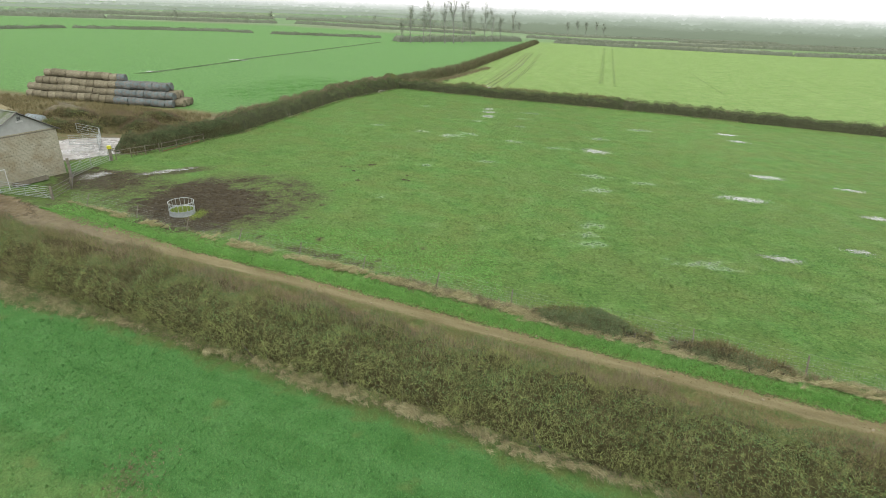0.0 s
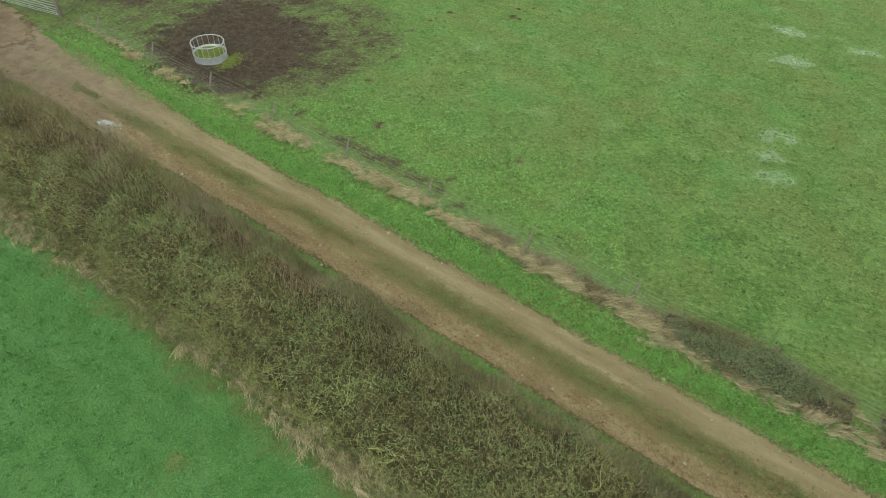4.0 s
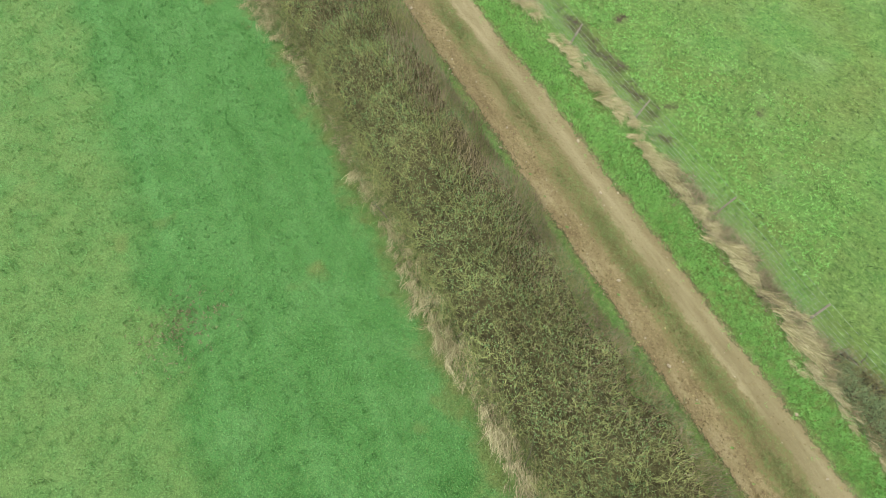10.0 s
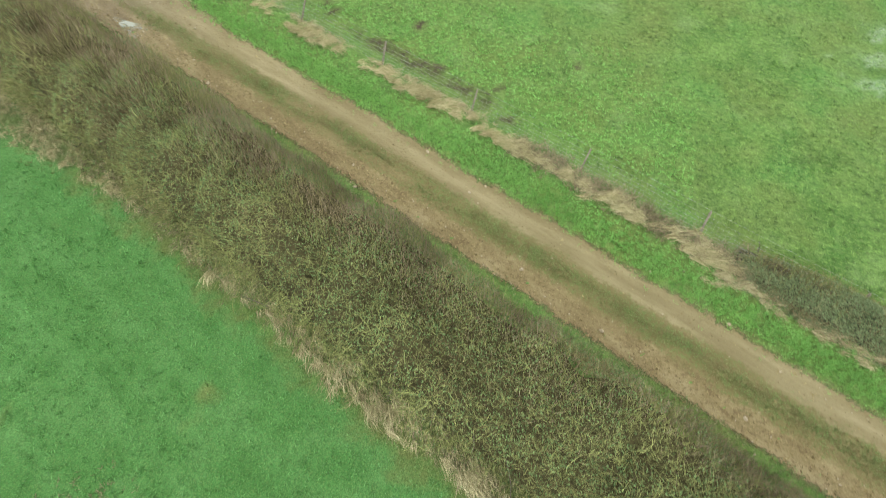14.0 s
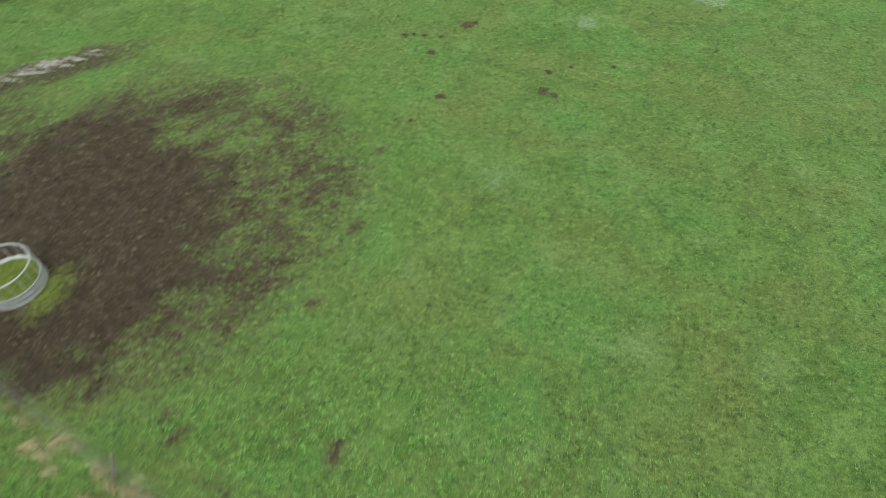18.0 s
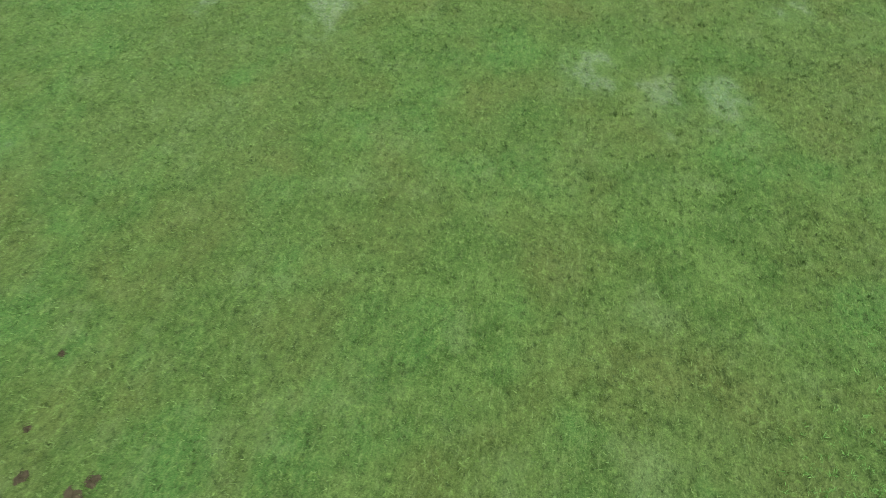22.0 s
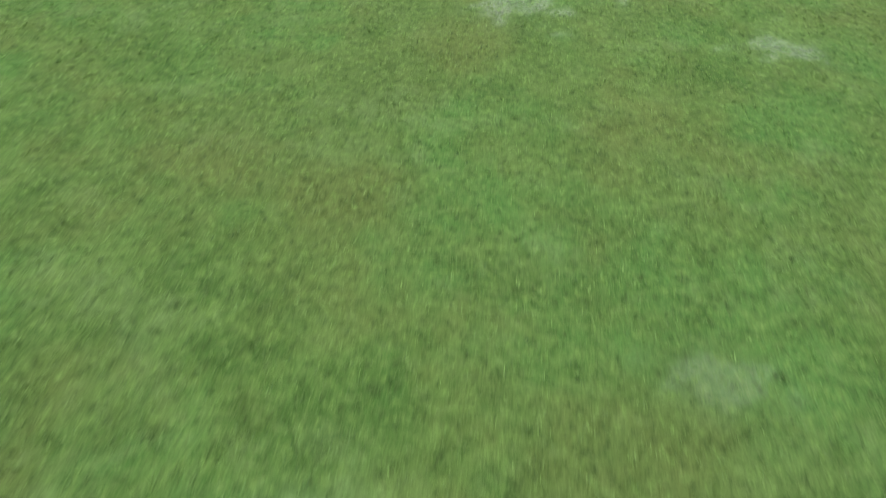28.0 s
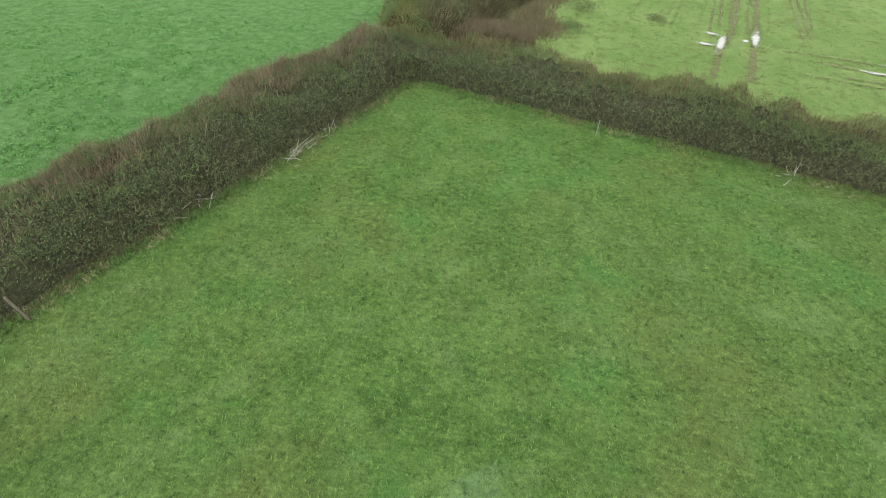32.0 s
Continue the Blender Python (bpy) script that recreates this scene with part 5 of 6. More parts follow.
# ---------- molehills ----------
def molehill(x, y, rad, label):
    q = np.random.default_rng(int(abs(x * 100 + y)))
    v, rings, seg = [], 6, 18
    for i in range(rings + 1):
        t = i / rings
        for k in range(seg):
            a = 2 * math.pi * k / seg
            rr = rad * (t + 0.02) * (1 + 0.38 * float(vnoise(math.cos(a) * 1.6 + x, math.sin(a) * 1.6 + y, 71)) + q.normal(0, 0.07))
            px, py = x + rr * math.cos(a), y + rr * math.sin(a)
            v.append((px, py, gz(px, py) + 0.085 * rad / 0.35 * (math.cos(math.pi * t) + 1) / 2 + q.normal(0, 0.014) * (t < 0.95) - 0.006 * (t > 0.95)))
    i = np.array([[a * seg + k, a * seg + (k + 1) % seg, (a + 1) * seg + (k + 1) % seg, (a + 1) * seg + k] for a in range(rings) for k in range(seg)])
    # loose crumbs, four-cornered, round the heap
    crumbs = []
    for k in range(46):
        a, d, e = q.uniform(0, 2 * math.pi), rad * q.uniform(0.3, 1.45), q.uniform(0.008, 0.028)
        px, py = x + d * math.cos(a), y + d * math.sin(a)
        pz = gz(px, py) + 0.085 * rad / 0.35 * (math.cos(math.pi * min(1.0, d / rad)) + 1) / 2
        b = len(v)
        v += [(px + e * math.cos(a + o), py + e * math.sin(a + o), pz - 0.004) for o in (0.0, 2.1, 4.2)] + [(px, py, pz + e)]
        crumbs += [[b, b + 1, b + 3], [b + 1, b + 2, b + 3], [b + 2, b, b + 3]]
    tagged(new("molehill", mesh_of("molehill", np.array(v), [i, np.array(crumbs)], M["soil"])), label, "molehill", "molehills on the pasture")


for x, y, rad in ((-4.42, 56.92, .33), (-8.73, 62.3, .42), (-9.2, 55.65, .28)):
    molehill(x, y, rad, "round molehill of dark fresh soil in grass")
for x, y, rad in ((-3.9, 56.65, .2), (-8.35, 62.6, .26), (-4.2, 58.6, .2), (-0.98, 59.7, .12), (-3.1, 59.3, .11), (-10.2, 53.6, .13), (-10.19, 59.34, .25), (-11.87, 60.74, .22), (-10.84, 60.94, .18), (-11.43, 60.93, .15), (-9.96, 60.94, .13)):
    molehill(x, y, rad, "small crumbled molehill of brown soil")


# ---------- stones on the track ----------
q = np.random.default_rng(19)
bm = bmesh.new()
bmesh.ops.create_icosphere(bm, subdivisions=1, radius=1)
for vert in bm.verts:
    vert.co *= 1 + q.normal(0, 0.12)
proto = part("stone", bm, M["stone"], track)
stone_mesh = proto.data
first = True
for k in range(240):
    s, d = q.uniform(-40, 22), (23.5 if q.uniform() < 0.6 else 25.8) + q.normal(0, 0.5)
    x, y = lane(s, d)
    size = q.uniform(0.02, 0.05) * (1 + (q.uniform() < 0.1))
    m = Matrix.LocRotScale((s, d, gz(x, y) + 0.045), Euler(q.uniform(0, 6, 3)), Vector((size, size * q.uniform(.6, 1), size * .6)))
    if first:
        proto.matrix_local, first = m, False
    else:
        put("stone", stone_mesh, track, "", m)


# clods thrown out of the ruts
q = np.random.default_rng(29)
n = 9000
s, d = q.uniform(-45, 24, n), np.where(q.uniform(size=n) < 0.8, 23.45, 25.8) + q.normal(0, 0.42, n)
x, y = lane(s, d)
p = np.stack([s, d, ground_z(x, y) + 0.04], 1)
size = q.uniform(0.010, 0.036, (n, 1)) * (1 + (q.uniform(size=(n, 1)) < 0.04))
corners = np.stack([p + size * (unit(q.normal(size=(n, 3))) * 0.35 + np.array(c)) for c in ((1, 0, 0), (-0.5, 0.87, 0), (-0.5, -0.87, 0), (0, 0, 0.9))], 1).reshape(-1, 3)
k = np.arange(n)[:, None] * 4
M["clod"] = twig_material("earth_clods", (0.076, 0.058, 0.022), (0.160, 0.128, 0.053), (0.285, 0.240, 0.116))
tagged(put("loose_clods", mesh_of("loose_clods", corners, [k + np.array([[0, 1, 3]]), k + np.array([[1, 2, 3]]), k + np.array([[2, 0, 3]])], M["clod"]), track, "loose crumbs of brown earth"), kind="stuff")


# lumps of mud trodden up round the feeder and in the gateway
q = np.random.default_rng(37)
x, y = spread(60000, -40, -8, 34, 60, lambda x, y: (mud_at(x, y) > 0.66) * 0.8 * (np.hypot(x + 21.57, y - 42.5) > 1.05) * (lane_of(x, y)[1] > 29.7) * (np.hypot(x + 38, y - 47) > 7), q)
n = len(x)
size = q.uniform(0.03, 0.085, (n, 1)) * (1 + 0.8 * (q.uniform(size=(n, 1)) < 0.08))
p = np.stack([x, y, ground_z(x, y) - 0.01], 1)
corners = np.stack([p + size * (unit(q.normal(size=(n, 3))) * 0.4 + np.array(c)) for c in ((1, 0, 0), (-0.5, 0.87, 0), (-0.5, -0.87, 0), (0, 0, 0.75))], 1).reshape(-1, 3)
k = np.arange(n)[:, None] * 4
M["mud_lump"] = twig_material("wet_mud_lumps", (0.027, 0.022, 0.012), (0.054, 0.045, 0.025), (0.090, 0.076, 0.044))
tagged(new("mud_lumps", mesh_of("mud_lumps", corners, [k + np.array([[0, 1, 3]]), k + np.array([[1, 2, 3]]), k + np.array([[2, 0, 3]])], M["mud_lump"])), "dark wet lumps of trodden mud around the feeder", "mud", kind="stuff")


# ---------- barn ----------
def sheet_material():
    n = Nodes("mossy_fibre_cement_sheet")
    moss = n.ramp(n.noise(0.9, 5, 0.7), (0.45, 0.0), (0.65, 0.85))
    c = n.mix(moss, n.ramp(n.noise(3.0, 4), (0.3, (0.115, 0.125, 0.100)), (0.7, (0.205, 0.215, 0.180))), (0.085, 0.115, 0.038))
    n.bump(n.noise(20, 4), 0.4, 0.01)
    return n.done(c, 0.9)


def block_material():
    n = Nodes("stained_pale_block")
    i = n.chance()
    c = n.ramp(i, (0.0, (0.330, 0.316, 0.235)), (0.5, (0.350, 0.336, 0.252)), (1.0, (0.372, 0.358, 0.272)))
    world_at = n.t.nodes.new("ShaderNodeNewGeometry").outputs["Position"]
    stain = n.ramp(n.noise(0.55, 6, 0.7, world_at), (0.46, 0.0), (0.66, 0.75))
    c = n.mix(stain, c, (0.235, 0.196, 0.118))
    c = n.mix(n.ramp(n.noise(1.2, 5, 0.7, world_at, (0.5, 0.5, 3.0)), (0.54, 0.0), (0.68, 0.5)), c, (0.150, 0.150, 0.100))
    c = n.mix(n.ramp(n.noise(14, 4), (0.35, 0.35), (0.6, 0.0)), c, (0.120, 0.110, 0.070))
    n.bump(n.noise(30, 4), 0.5, 0.01)
    return n.done(c, 0.92)


M["sheet"], M["block"] = sheet_material(), block_material()
M["tank_dark"] = simple("dark_grey_render", (0.090, 0.095, 0.075), (0.170, 0.175, 0.145), 1.2, 0.95, 0, 14.0, 0.6)
M["board"] = simple("pale_grey_cladding", (0.270, 0.278, 0.262), (0.370, 0.380, 0.360), 1.5, 0.8, 0, 25, 0.2)
M["mortar"] = simple("grey_mortar", (0.225, 0.212, 0.152), (0.275, 0.262, 0.192), 3.0, 0.95)


def barn():
    # local x runs along the gable wall from its yard corner, local y into the building
    wide, deep, eave, ridge = 6.4, 15.0, 4.3, 6.2
    base = -0.42
    turn = math.degrees(math.atan2(-0.925, -0.379))
    thing = empty("barn", (-37.15, 51.95, base), turn)
    inward = -1.0                      # local y towards the inside
    ys = inward

    def slab(name, x0, x1, y0, y1, z0, z1, mat, label="", bev=0.0):
        return part(name, box(bmesh.new(), x0, x1, min(y0 * ys, y1 * ys), max(y0 * ys, y1 * ys), z0, z1, bev), mat, thing, label)
    gable = slab("gable_wall", 0, wide, 0.03, 0.2, -0.3, eave, M["mortar"], "stained pale blockwork gable wall")
    slab("side_wall", 0, 0.2, 0.2, deep, -0.3, eave, M["block"])
    slab("side_wall", wide - 0.2, wide, 0.2, deep, -0.3, eave, M["tank_dark"], "darker grey side wall")
    slab("end_wall", 0.2, wide - 0.2, deep - 0.2, deep, -0.3, eave, M["block"])
    # blocks of the gable wall, each by itself
    bw, bh = 0.44, 0.215
    meshes = {}
    row = 0
    z = -0.1
    while z < eave - 0.05:
        x = -bw / 2 * (row % 2)
        while x < wide - 0.02:
            x0, x1 = max(0.0, x), min(wide, x + bw)
            if x1 - x0 > 0.08:
                key = round(x1 - x0, 2)
                if key not in meshes:
                    b = bmesh.new()
                    box(b, 0.006, x1 - x0 - 0.006, -0.02, 0.025, 0.006, bh - 0.006, 0.004)
                    me = bpy.data.meshes.new("block")
                    b.to_mesh(me)
                    b.free()
                    me.materials.append(M["block"])
                    meshes[key] = me
                put("block", meshes[key], gable, "", pose(x0, 0.0, z))
            x += bw
        z += bh
        row += 1
    bm = bmesh.new()
    mid = wide / 2
    pts = [(-0.05, eave), (wide + 0.05, eave), (mid, ridge - 0.02)]
    lo = [bm.verts.new((x, 0.0, z)) for x, z in pts]
    hi = [bm.verts.new((x, ys * 0.12, z)) for x, z in pts]
    bm.faces.new(lo)
    bm.faces.new(hi[::-1])
    for k in range(3):
        bm.faces.new((lo[k], lo[(k + 1) % 3], hi[(k + 1) % 3], hi[k]))
    gb = part("gable_cladding", bm, M["board"], thing, "pale grey gable boarding")
    part("vent_hole", box(bmesh.new(), mid - 0.5, mid + 0.1, -0.035, 0.0, ridge - 0.85, ridge - 0.72), M["white"], gb, "white sill")
    # no hole is cut: a black panel paints the opening's inner shade
    part("vent_opening", box(bmesh.new(), mid - 0.35, mid - 0.05, -0.03, 0.0, ridge - 0.7, ridge - 0.38), M["black_sheet"], gb, "black panel painting the shade of a square opening")
    slab("wall_plate", -0.06, wide + 0.06, -0.05, 0.06, eave - 0.08, eave + 0.02, M["wood"], "dark timber under the gable")
    # corrugated roof, sheet by sheet
    for hand in (0, 1):
        for k in range(14):
            y0, y1 = -0.25 + k * 1.09, -0.25 + (k + 1) * 1.09 + 0.05
            b = bmesh.new()
            n, rows = 22, []
            for j in range(n + 1):
                yy = y0 + (y1 - y0) * j / n
                cz = 0.022 * math.cos(j * math.pi)
                e = -0.3 if hand == 0 else wide + 0.3
                slope = (ridge - eave) / mid
                ze = eave - 0.3 * slope + 0.06 + cz + 0.006 * (k % 2)
                rows.append((b.verts.new((e, ys * yy, ze)), b.verts.new((mid, ys * yy, ridge + 0.06 + cz + 0.006 * (k % 2)))))
            for p, s in zip(rows, rows[1:]):
                b.faces.new((p[0], p[1], s[1], s[0]))
            r_ = bmesh.ops.extrude_face_region(b, geom=b.faces[:])
            bmesh.ops.translate(b, verts=[g for g in r_["geom"] if isinstance(g, bmesh.types.BMVert)], vec=(0, 0, 0.012))
            part("roof_sheet", b, M["sheet"], thing, "mossy corrugated roof sheet" if k == 0 and hand == 0 else "")
    bm = bmesh.new()
    for sx in (-1, 1):
        bm2 = box(bm, mid - 0.16 if sx < 0 else mid, mid if sx < 0 else mid + 0.16, min(-0.3 * ys, ys * deep), max(-0.3 * ys, ys * deep), ridge + 0.07, ridge + 0.12, 0.02)
    part("ridge_cap", bm, M["sheet"], thing)
    for hand in (0, 1):
        b = bmesh.new()
        e = -0.3 if hand == 0 else wide + 0.3
        rod(b, (e, 0.27, eave - 0.1), (mid, 0.27, ridge + 0.05), 0.05, 4)
        part("verge_board", b, M["steel_dark"], thing, "dark verge trim")
    tagged(thing, "old block barn with mossy corrugated roof and grey gable", "barn")


barn()


# ---------- gates, rails and posts of the yard ----------
def five_bar_gate(a, b, height, mat, label, bars=6, brace=True):
    a, b = Vector((*a, 0)), Vector((*b, 0))
    thing = empty("field_gate", (a.x, a.y, gz(a.x, a.y)), math.degrees(math.atan2(b.y - a.y, b.x - a.x)))
    L = (b - a).length
    tilt = math.degrees(math.atan2(gz(b.x, b.y) - gz(a.x, a.y), L))
    thing.matrix_world = thing.matrix_world @ pose(0, 0, 0, 0, -tilt, 0)
    for k in range(bars):
        z = 0.12 + (height - 0.12) * (k / (bars - 1)) ** 1.15
        part("bar", rod(bmesh.new(), (0, 0, z), (L, 0, z), 0.022, 6), mat, thing)
    for x in (0.02, L - 0.02):
        part("stile", rod(bmesh.new(), (x, 0, 0.05), (x, 0, height + 0.03), 0.026, 6), mat, thing)
    if brace:
        part("brace", rod(bmesh.new(), (0.05, 0, 0.14), (L / 2, 0, height - 0.03), 0.018, 6), mat, thing)
        part("brace", rod(bmesh.new(), (L - 0.05, 0, 0.14), (L / 2, 0, height - 0.03), 0.018, 6), mat, thing)
        part("upright", rod(bmesh.new(), (L / 2, 0, 0.1), (L / 2, 0, height), 0.018, 6), mat, thing)
    return tagged(thing, label, "gate")


def timber_post(x, y, h, size, label, lean=(0, 0), cap=None):
    thing = empty("gate_post", (x, y, gz(x, y)))
    part("shaft", box(bmesh.new(), -size / 2, size / 2, -size / 2, size / 2, -0.3, h, 0.015), M["wood"], thing, m=pose(0, 0, 0, lean[0], lean[1], 20))
    if cap:
        part("tub", rod(bmesh.new(), (0, 0, h - 0.25), (0, 0, h + 0.08), size * 0.9, 12, size * 0.75), M[cap], thing, "bright yellow upturned tub")
    return tagged(thing, label, "post")


timber_post(-35.6, 50.3, 1.95, 0.22, "stout dark timber gatepost at the barn corner")
timber_post(-35.7, 57.2, 1.55, 0.26, "timber gatepost with a yellow tub on top", cap="yellow")
timber_post(-33.2, 44.0, 1.2, 0.16, "short weathered post beside the track gate")
timber_post(-33.6, 47.2, 1.1, 0.13, "thin leaning fence post in the muddy gateway", (4, 3))
timber_post(-38.0, 44.4, 1.3, 0.16, "weathered post at the end of the track gate")
five_bar_gate((-35.65, 50.55), (-35.8, 53.8), 1.25, M["wire"], "dull grey tubular steel gate into the wet farmyard")
five_bar_gate((-35.85, 53.95), (-35.75, 57.0), 1.25, M["wire"], "second dull grey tubular steel gate into the yard")
five_bar_gate((-33.3, 44.05), (-37.9, 44.4), 1.1, M["galv"], "galvanised seven-bar gate facing the track", 7)
five_bar_gate((-33.25, 44.2), (-33.6, 47.1), 1.0, M["steel_dark"], "low dull rail hurdle across the muddy gateway", 4, False)
five_bar_gate((-33.65, 47.3), (-35.4, 50.2), 1.0, M["steel_dark"], "low dull rail hurdle beside the barn corner", 4, False)
five_bar_gate((-46.8, 69.2), (-42.6, 67.0), 1.3, M["galv"], "galvanised yard rail behind the standing water", 5)
five_bar_gate((-42.4, 66.8), (-39.5, 61.5), 1.3, M["galv"], "galvanised yard rail beside the hedge", 5)
five_bar_gate((-43.6, 62.6), (-41.0, 63.8), 1.2, M["galv"], "loose galvanised hurdle standing in the yard water", 6)


def hoop_rail(x, y, turn):
    thing = empty("hoop_rail", (x, y, gz(x, y)), turn)
    for px in (0, 0.75):
        part("leg", rod(bmesh.new(), (px, 0, -0.1), (px, 0, 1.75), 0.03, 8), M["white"], thing)
    part("crossbar", rod(bmesh.new(), (0, 0, 1.75), (0.75, 0, 1.75), 0.03, 8), M["white"], thing)
    tagged(thing, "white tubular hoop standing by the barn wall", "rail")


hoop_rail(-38.6, 45.3, 60)


def timber_trough(x, y, turn):
    thing = empty("feed_trough", (x, y, gz(x, y) + 0.02), turn)
    part("front_board", box(bmesh.new(), 0, 3.0, -0.25, -0.2, 0, 0.3, 0.01), M["wood"], thing)
    part("back_board", box(bmesh.new(), 0, 3.0, 0.2, 0.25, 0, 0.3, 0.01), M["wood"], thing)
    part("floor_board", box(bmesh.new(), 0, 3.0, -0.2, 0.2, 0.04, 0.1), M["wood"], thing)
    for px in (0, 2.95):
        part("end_board", box(bmesh.new(), px, px + 0.05, -0.2, 0.2, 0, 0.3), M["wood"], thing)
    tagged(thing, "long low timber trough against the foot of the barn wall", "trough")


timber_trough(-38.35, 46.6, 67.7)


def post_and_rail(a, b, n, label):
    a, b = Vector((*a, 0)), Vector((*b, 0))
    thing = empty("rail_fence", (a.x, a.y, gz(a.x, a.y)))
    back = thing.matrix_world.inverted()
    pts = [a.lerp(b, k / n) for k in range(n + 1)]
    tops = [Vector((p.x, p.y, gz(p.x, p.y))) for p in pts]
    for p in tops:
        part("post", rod(bmesh.new(), p - Vector((0, 0, 0.2)), p + Vector((0, 0, 1.1)), 0.045, 7), M["wood"], thing, m=back)
    for p, s in zip(tops, tops[1:]):
        for h in (0.5, 1.02):
            part("rail", rod(bmesh.new(), p + Vector((0.05, 0, h)), s + Vector((0.05, 0, h)), 0.03, 6), M["wood"], thing, m=back)
    tagged(thing, label, "fence")


post_and_rail((-35.4, 57.6), (-32.9, 62.0), 3, "grey timber rails between yard gate and hedge")
post_and_rail((-32.7, 62.2), (-30.5, 68.4), 3, "pale weathered rails standing before the brambles")


def lone_post(x, y, h, mat, label, lean, thick=0.05):
    tagged(part("fence_post", rod(bmesh.new(), (0, 0, -0.2), (0, 0, h), thick, 7, thick * 0.9), mat, None, label, m=None), label, "post").matrix_world = pose(x, y, gz(x, y), *lean, 0)


lone_post(-19.6, 112.4, 1.15, M["wood"], "leaning grey fence post at the hedge foot", (5, -9))
lone_post(-1.1, 129.5, 0.9, M["galv"], "thin pale stake at the far hedge", (0, 3), 0.022)
lone_post(-22.6, 100.8, 1.1, M["wood"], "old grey fence post under the hedge", (-6, 9))
lone_post(10.8, 26.3, 0.55, M["wood"], "short weathered stake by the bramble bush", (5, 4))


def pale_branch(x, y, label, seed, span=1.4, count=9):
    q = np.random.default_rng(seed)
    bm = bmesh.new()
    for k in range(count):
        a = Vector((q.uniform(-span, span), q.uniform(-0.35, 0.35), q.uniform(0.02, 0.4)))
        b = a + Vector((q.normal(0, 0.5), q.normal(0, 0.25), q.uniform(0.1, 0.45)))
        rod(bm, a, b, 0.017, 5, 0.006)
    ob = part("fallen_branch", bm, M["bleached"], None, label)
    ob.matrix_world = pose(x, y, gz(x, y), 0, 0, 20 * seed)
    tagged(ob, label, "branch")


M["bleached"] = simple("bleached_bare_wood", (0.300, 0.285, 0.235), (0.520, 0.505, 0.440), 6.0, 0.85, 0, 30.0, 0.4)
pale_branch(7.75, 127.75, "bleached dead branches at the hedge foot", 3, 1.2, 13)
pale_branch(-15.0, 123.9, "bleached dead twigs hanging from the hedge", 4, 0.8, 16)
pale_branch(-14.4, 126.7, "whitened broken twigs below the hedge", 6, 0.5, 9)
pale_branch(-17.4, 119.4, "grey dead twigs under the hedge", 5, 0.8)
pale_branch(-25.5, 89.0, "bleached forked branch beside the hedge", 8, 0.6)
M["rust"] = simple("rusty_red_steel", (0.130, 0.062, 0.036), (0.220, 0.115, 0.066), 5.0, 0.85)


# ---------- round bales ----------
def bale_material(name, dark, mid, light, wrap=None):
    n = Nodes(name)
    f = n.calc("ADD", n.calc("MULTIPLY", n.noise(1.2, 5, 0.7), 0.7), n.calc("MULTIPLY", n.chance(), 0.25))
    c = n.ramp(f, (0.25, dark), (0.5, mid), (0.75, light))
    if wrap:
        c = n.mix(n.ramp(n.noise(2.0, 3), (0.4, 0.0), (0.6, 0.8)), c, wrap)
    c = n.mix(n.ramp(n.noise(6, 5, 0.8, None, (0.4, 2.0, 2.0)), (0.38, 0.7), (0.52, 0.0)), c, (0.075, 0.062, 0.038))
    n.bump(n.noise(22, 4), 0.7, 0.03)
    return n.done(c, 0.95)


def bale_mesh(name, mat):
    bm = bmesh.new()
    seg, rows = 22, []
    for x, rad in ((-0.605, 0.0), (-0.605, 0.56), (-0.595, 0.61), (-0.56, 0.632), (-0.2, 0.645), (0.2, 0.642), (0.56, 0.630), (0.595, 0.61), (0.605, 0.56), (0.605, 0.0)):
        if rad == 0:
            rows.append([bm.verts.new((x + (0.02 if x < 0 else -0.02), 0, 0))])
            continue
        rows.append([bm.verts.new((x, rad * math.cos(2 * math.pi * k / seg), max(-0.60, rad * math.sin(2 * math.pi * k / seg)))) for k in range(seg)])
    for a, b in zip(rows, rows[1:]):
        for k in range(seg):
            j = (k + 1) % seg
            if len(a) == 1:
                bm.faces.new((a[0], b[j], b[k]))
            elif len(b) == 1:
                bm.faces.new((a[k], a[j], b[0]))
            else:
                bm.faces.new((a[k], a[j], b[j], b[k]))
    me = bpy.data.meshes.new(name)
    bm.normal_update()
    bm.to_mesh(me)
    bm.free()
    me.polygons.foreach_set("use_smooth", np.full(len(me.polygons), True))
    me.materials.append(mat)
    return me


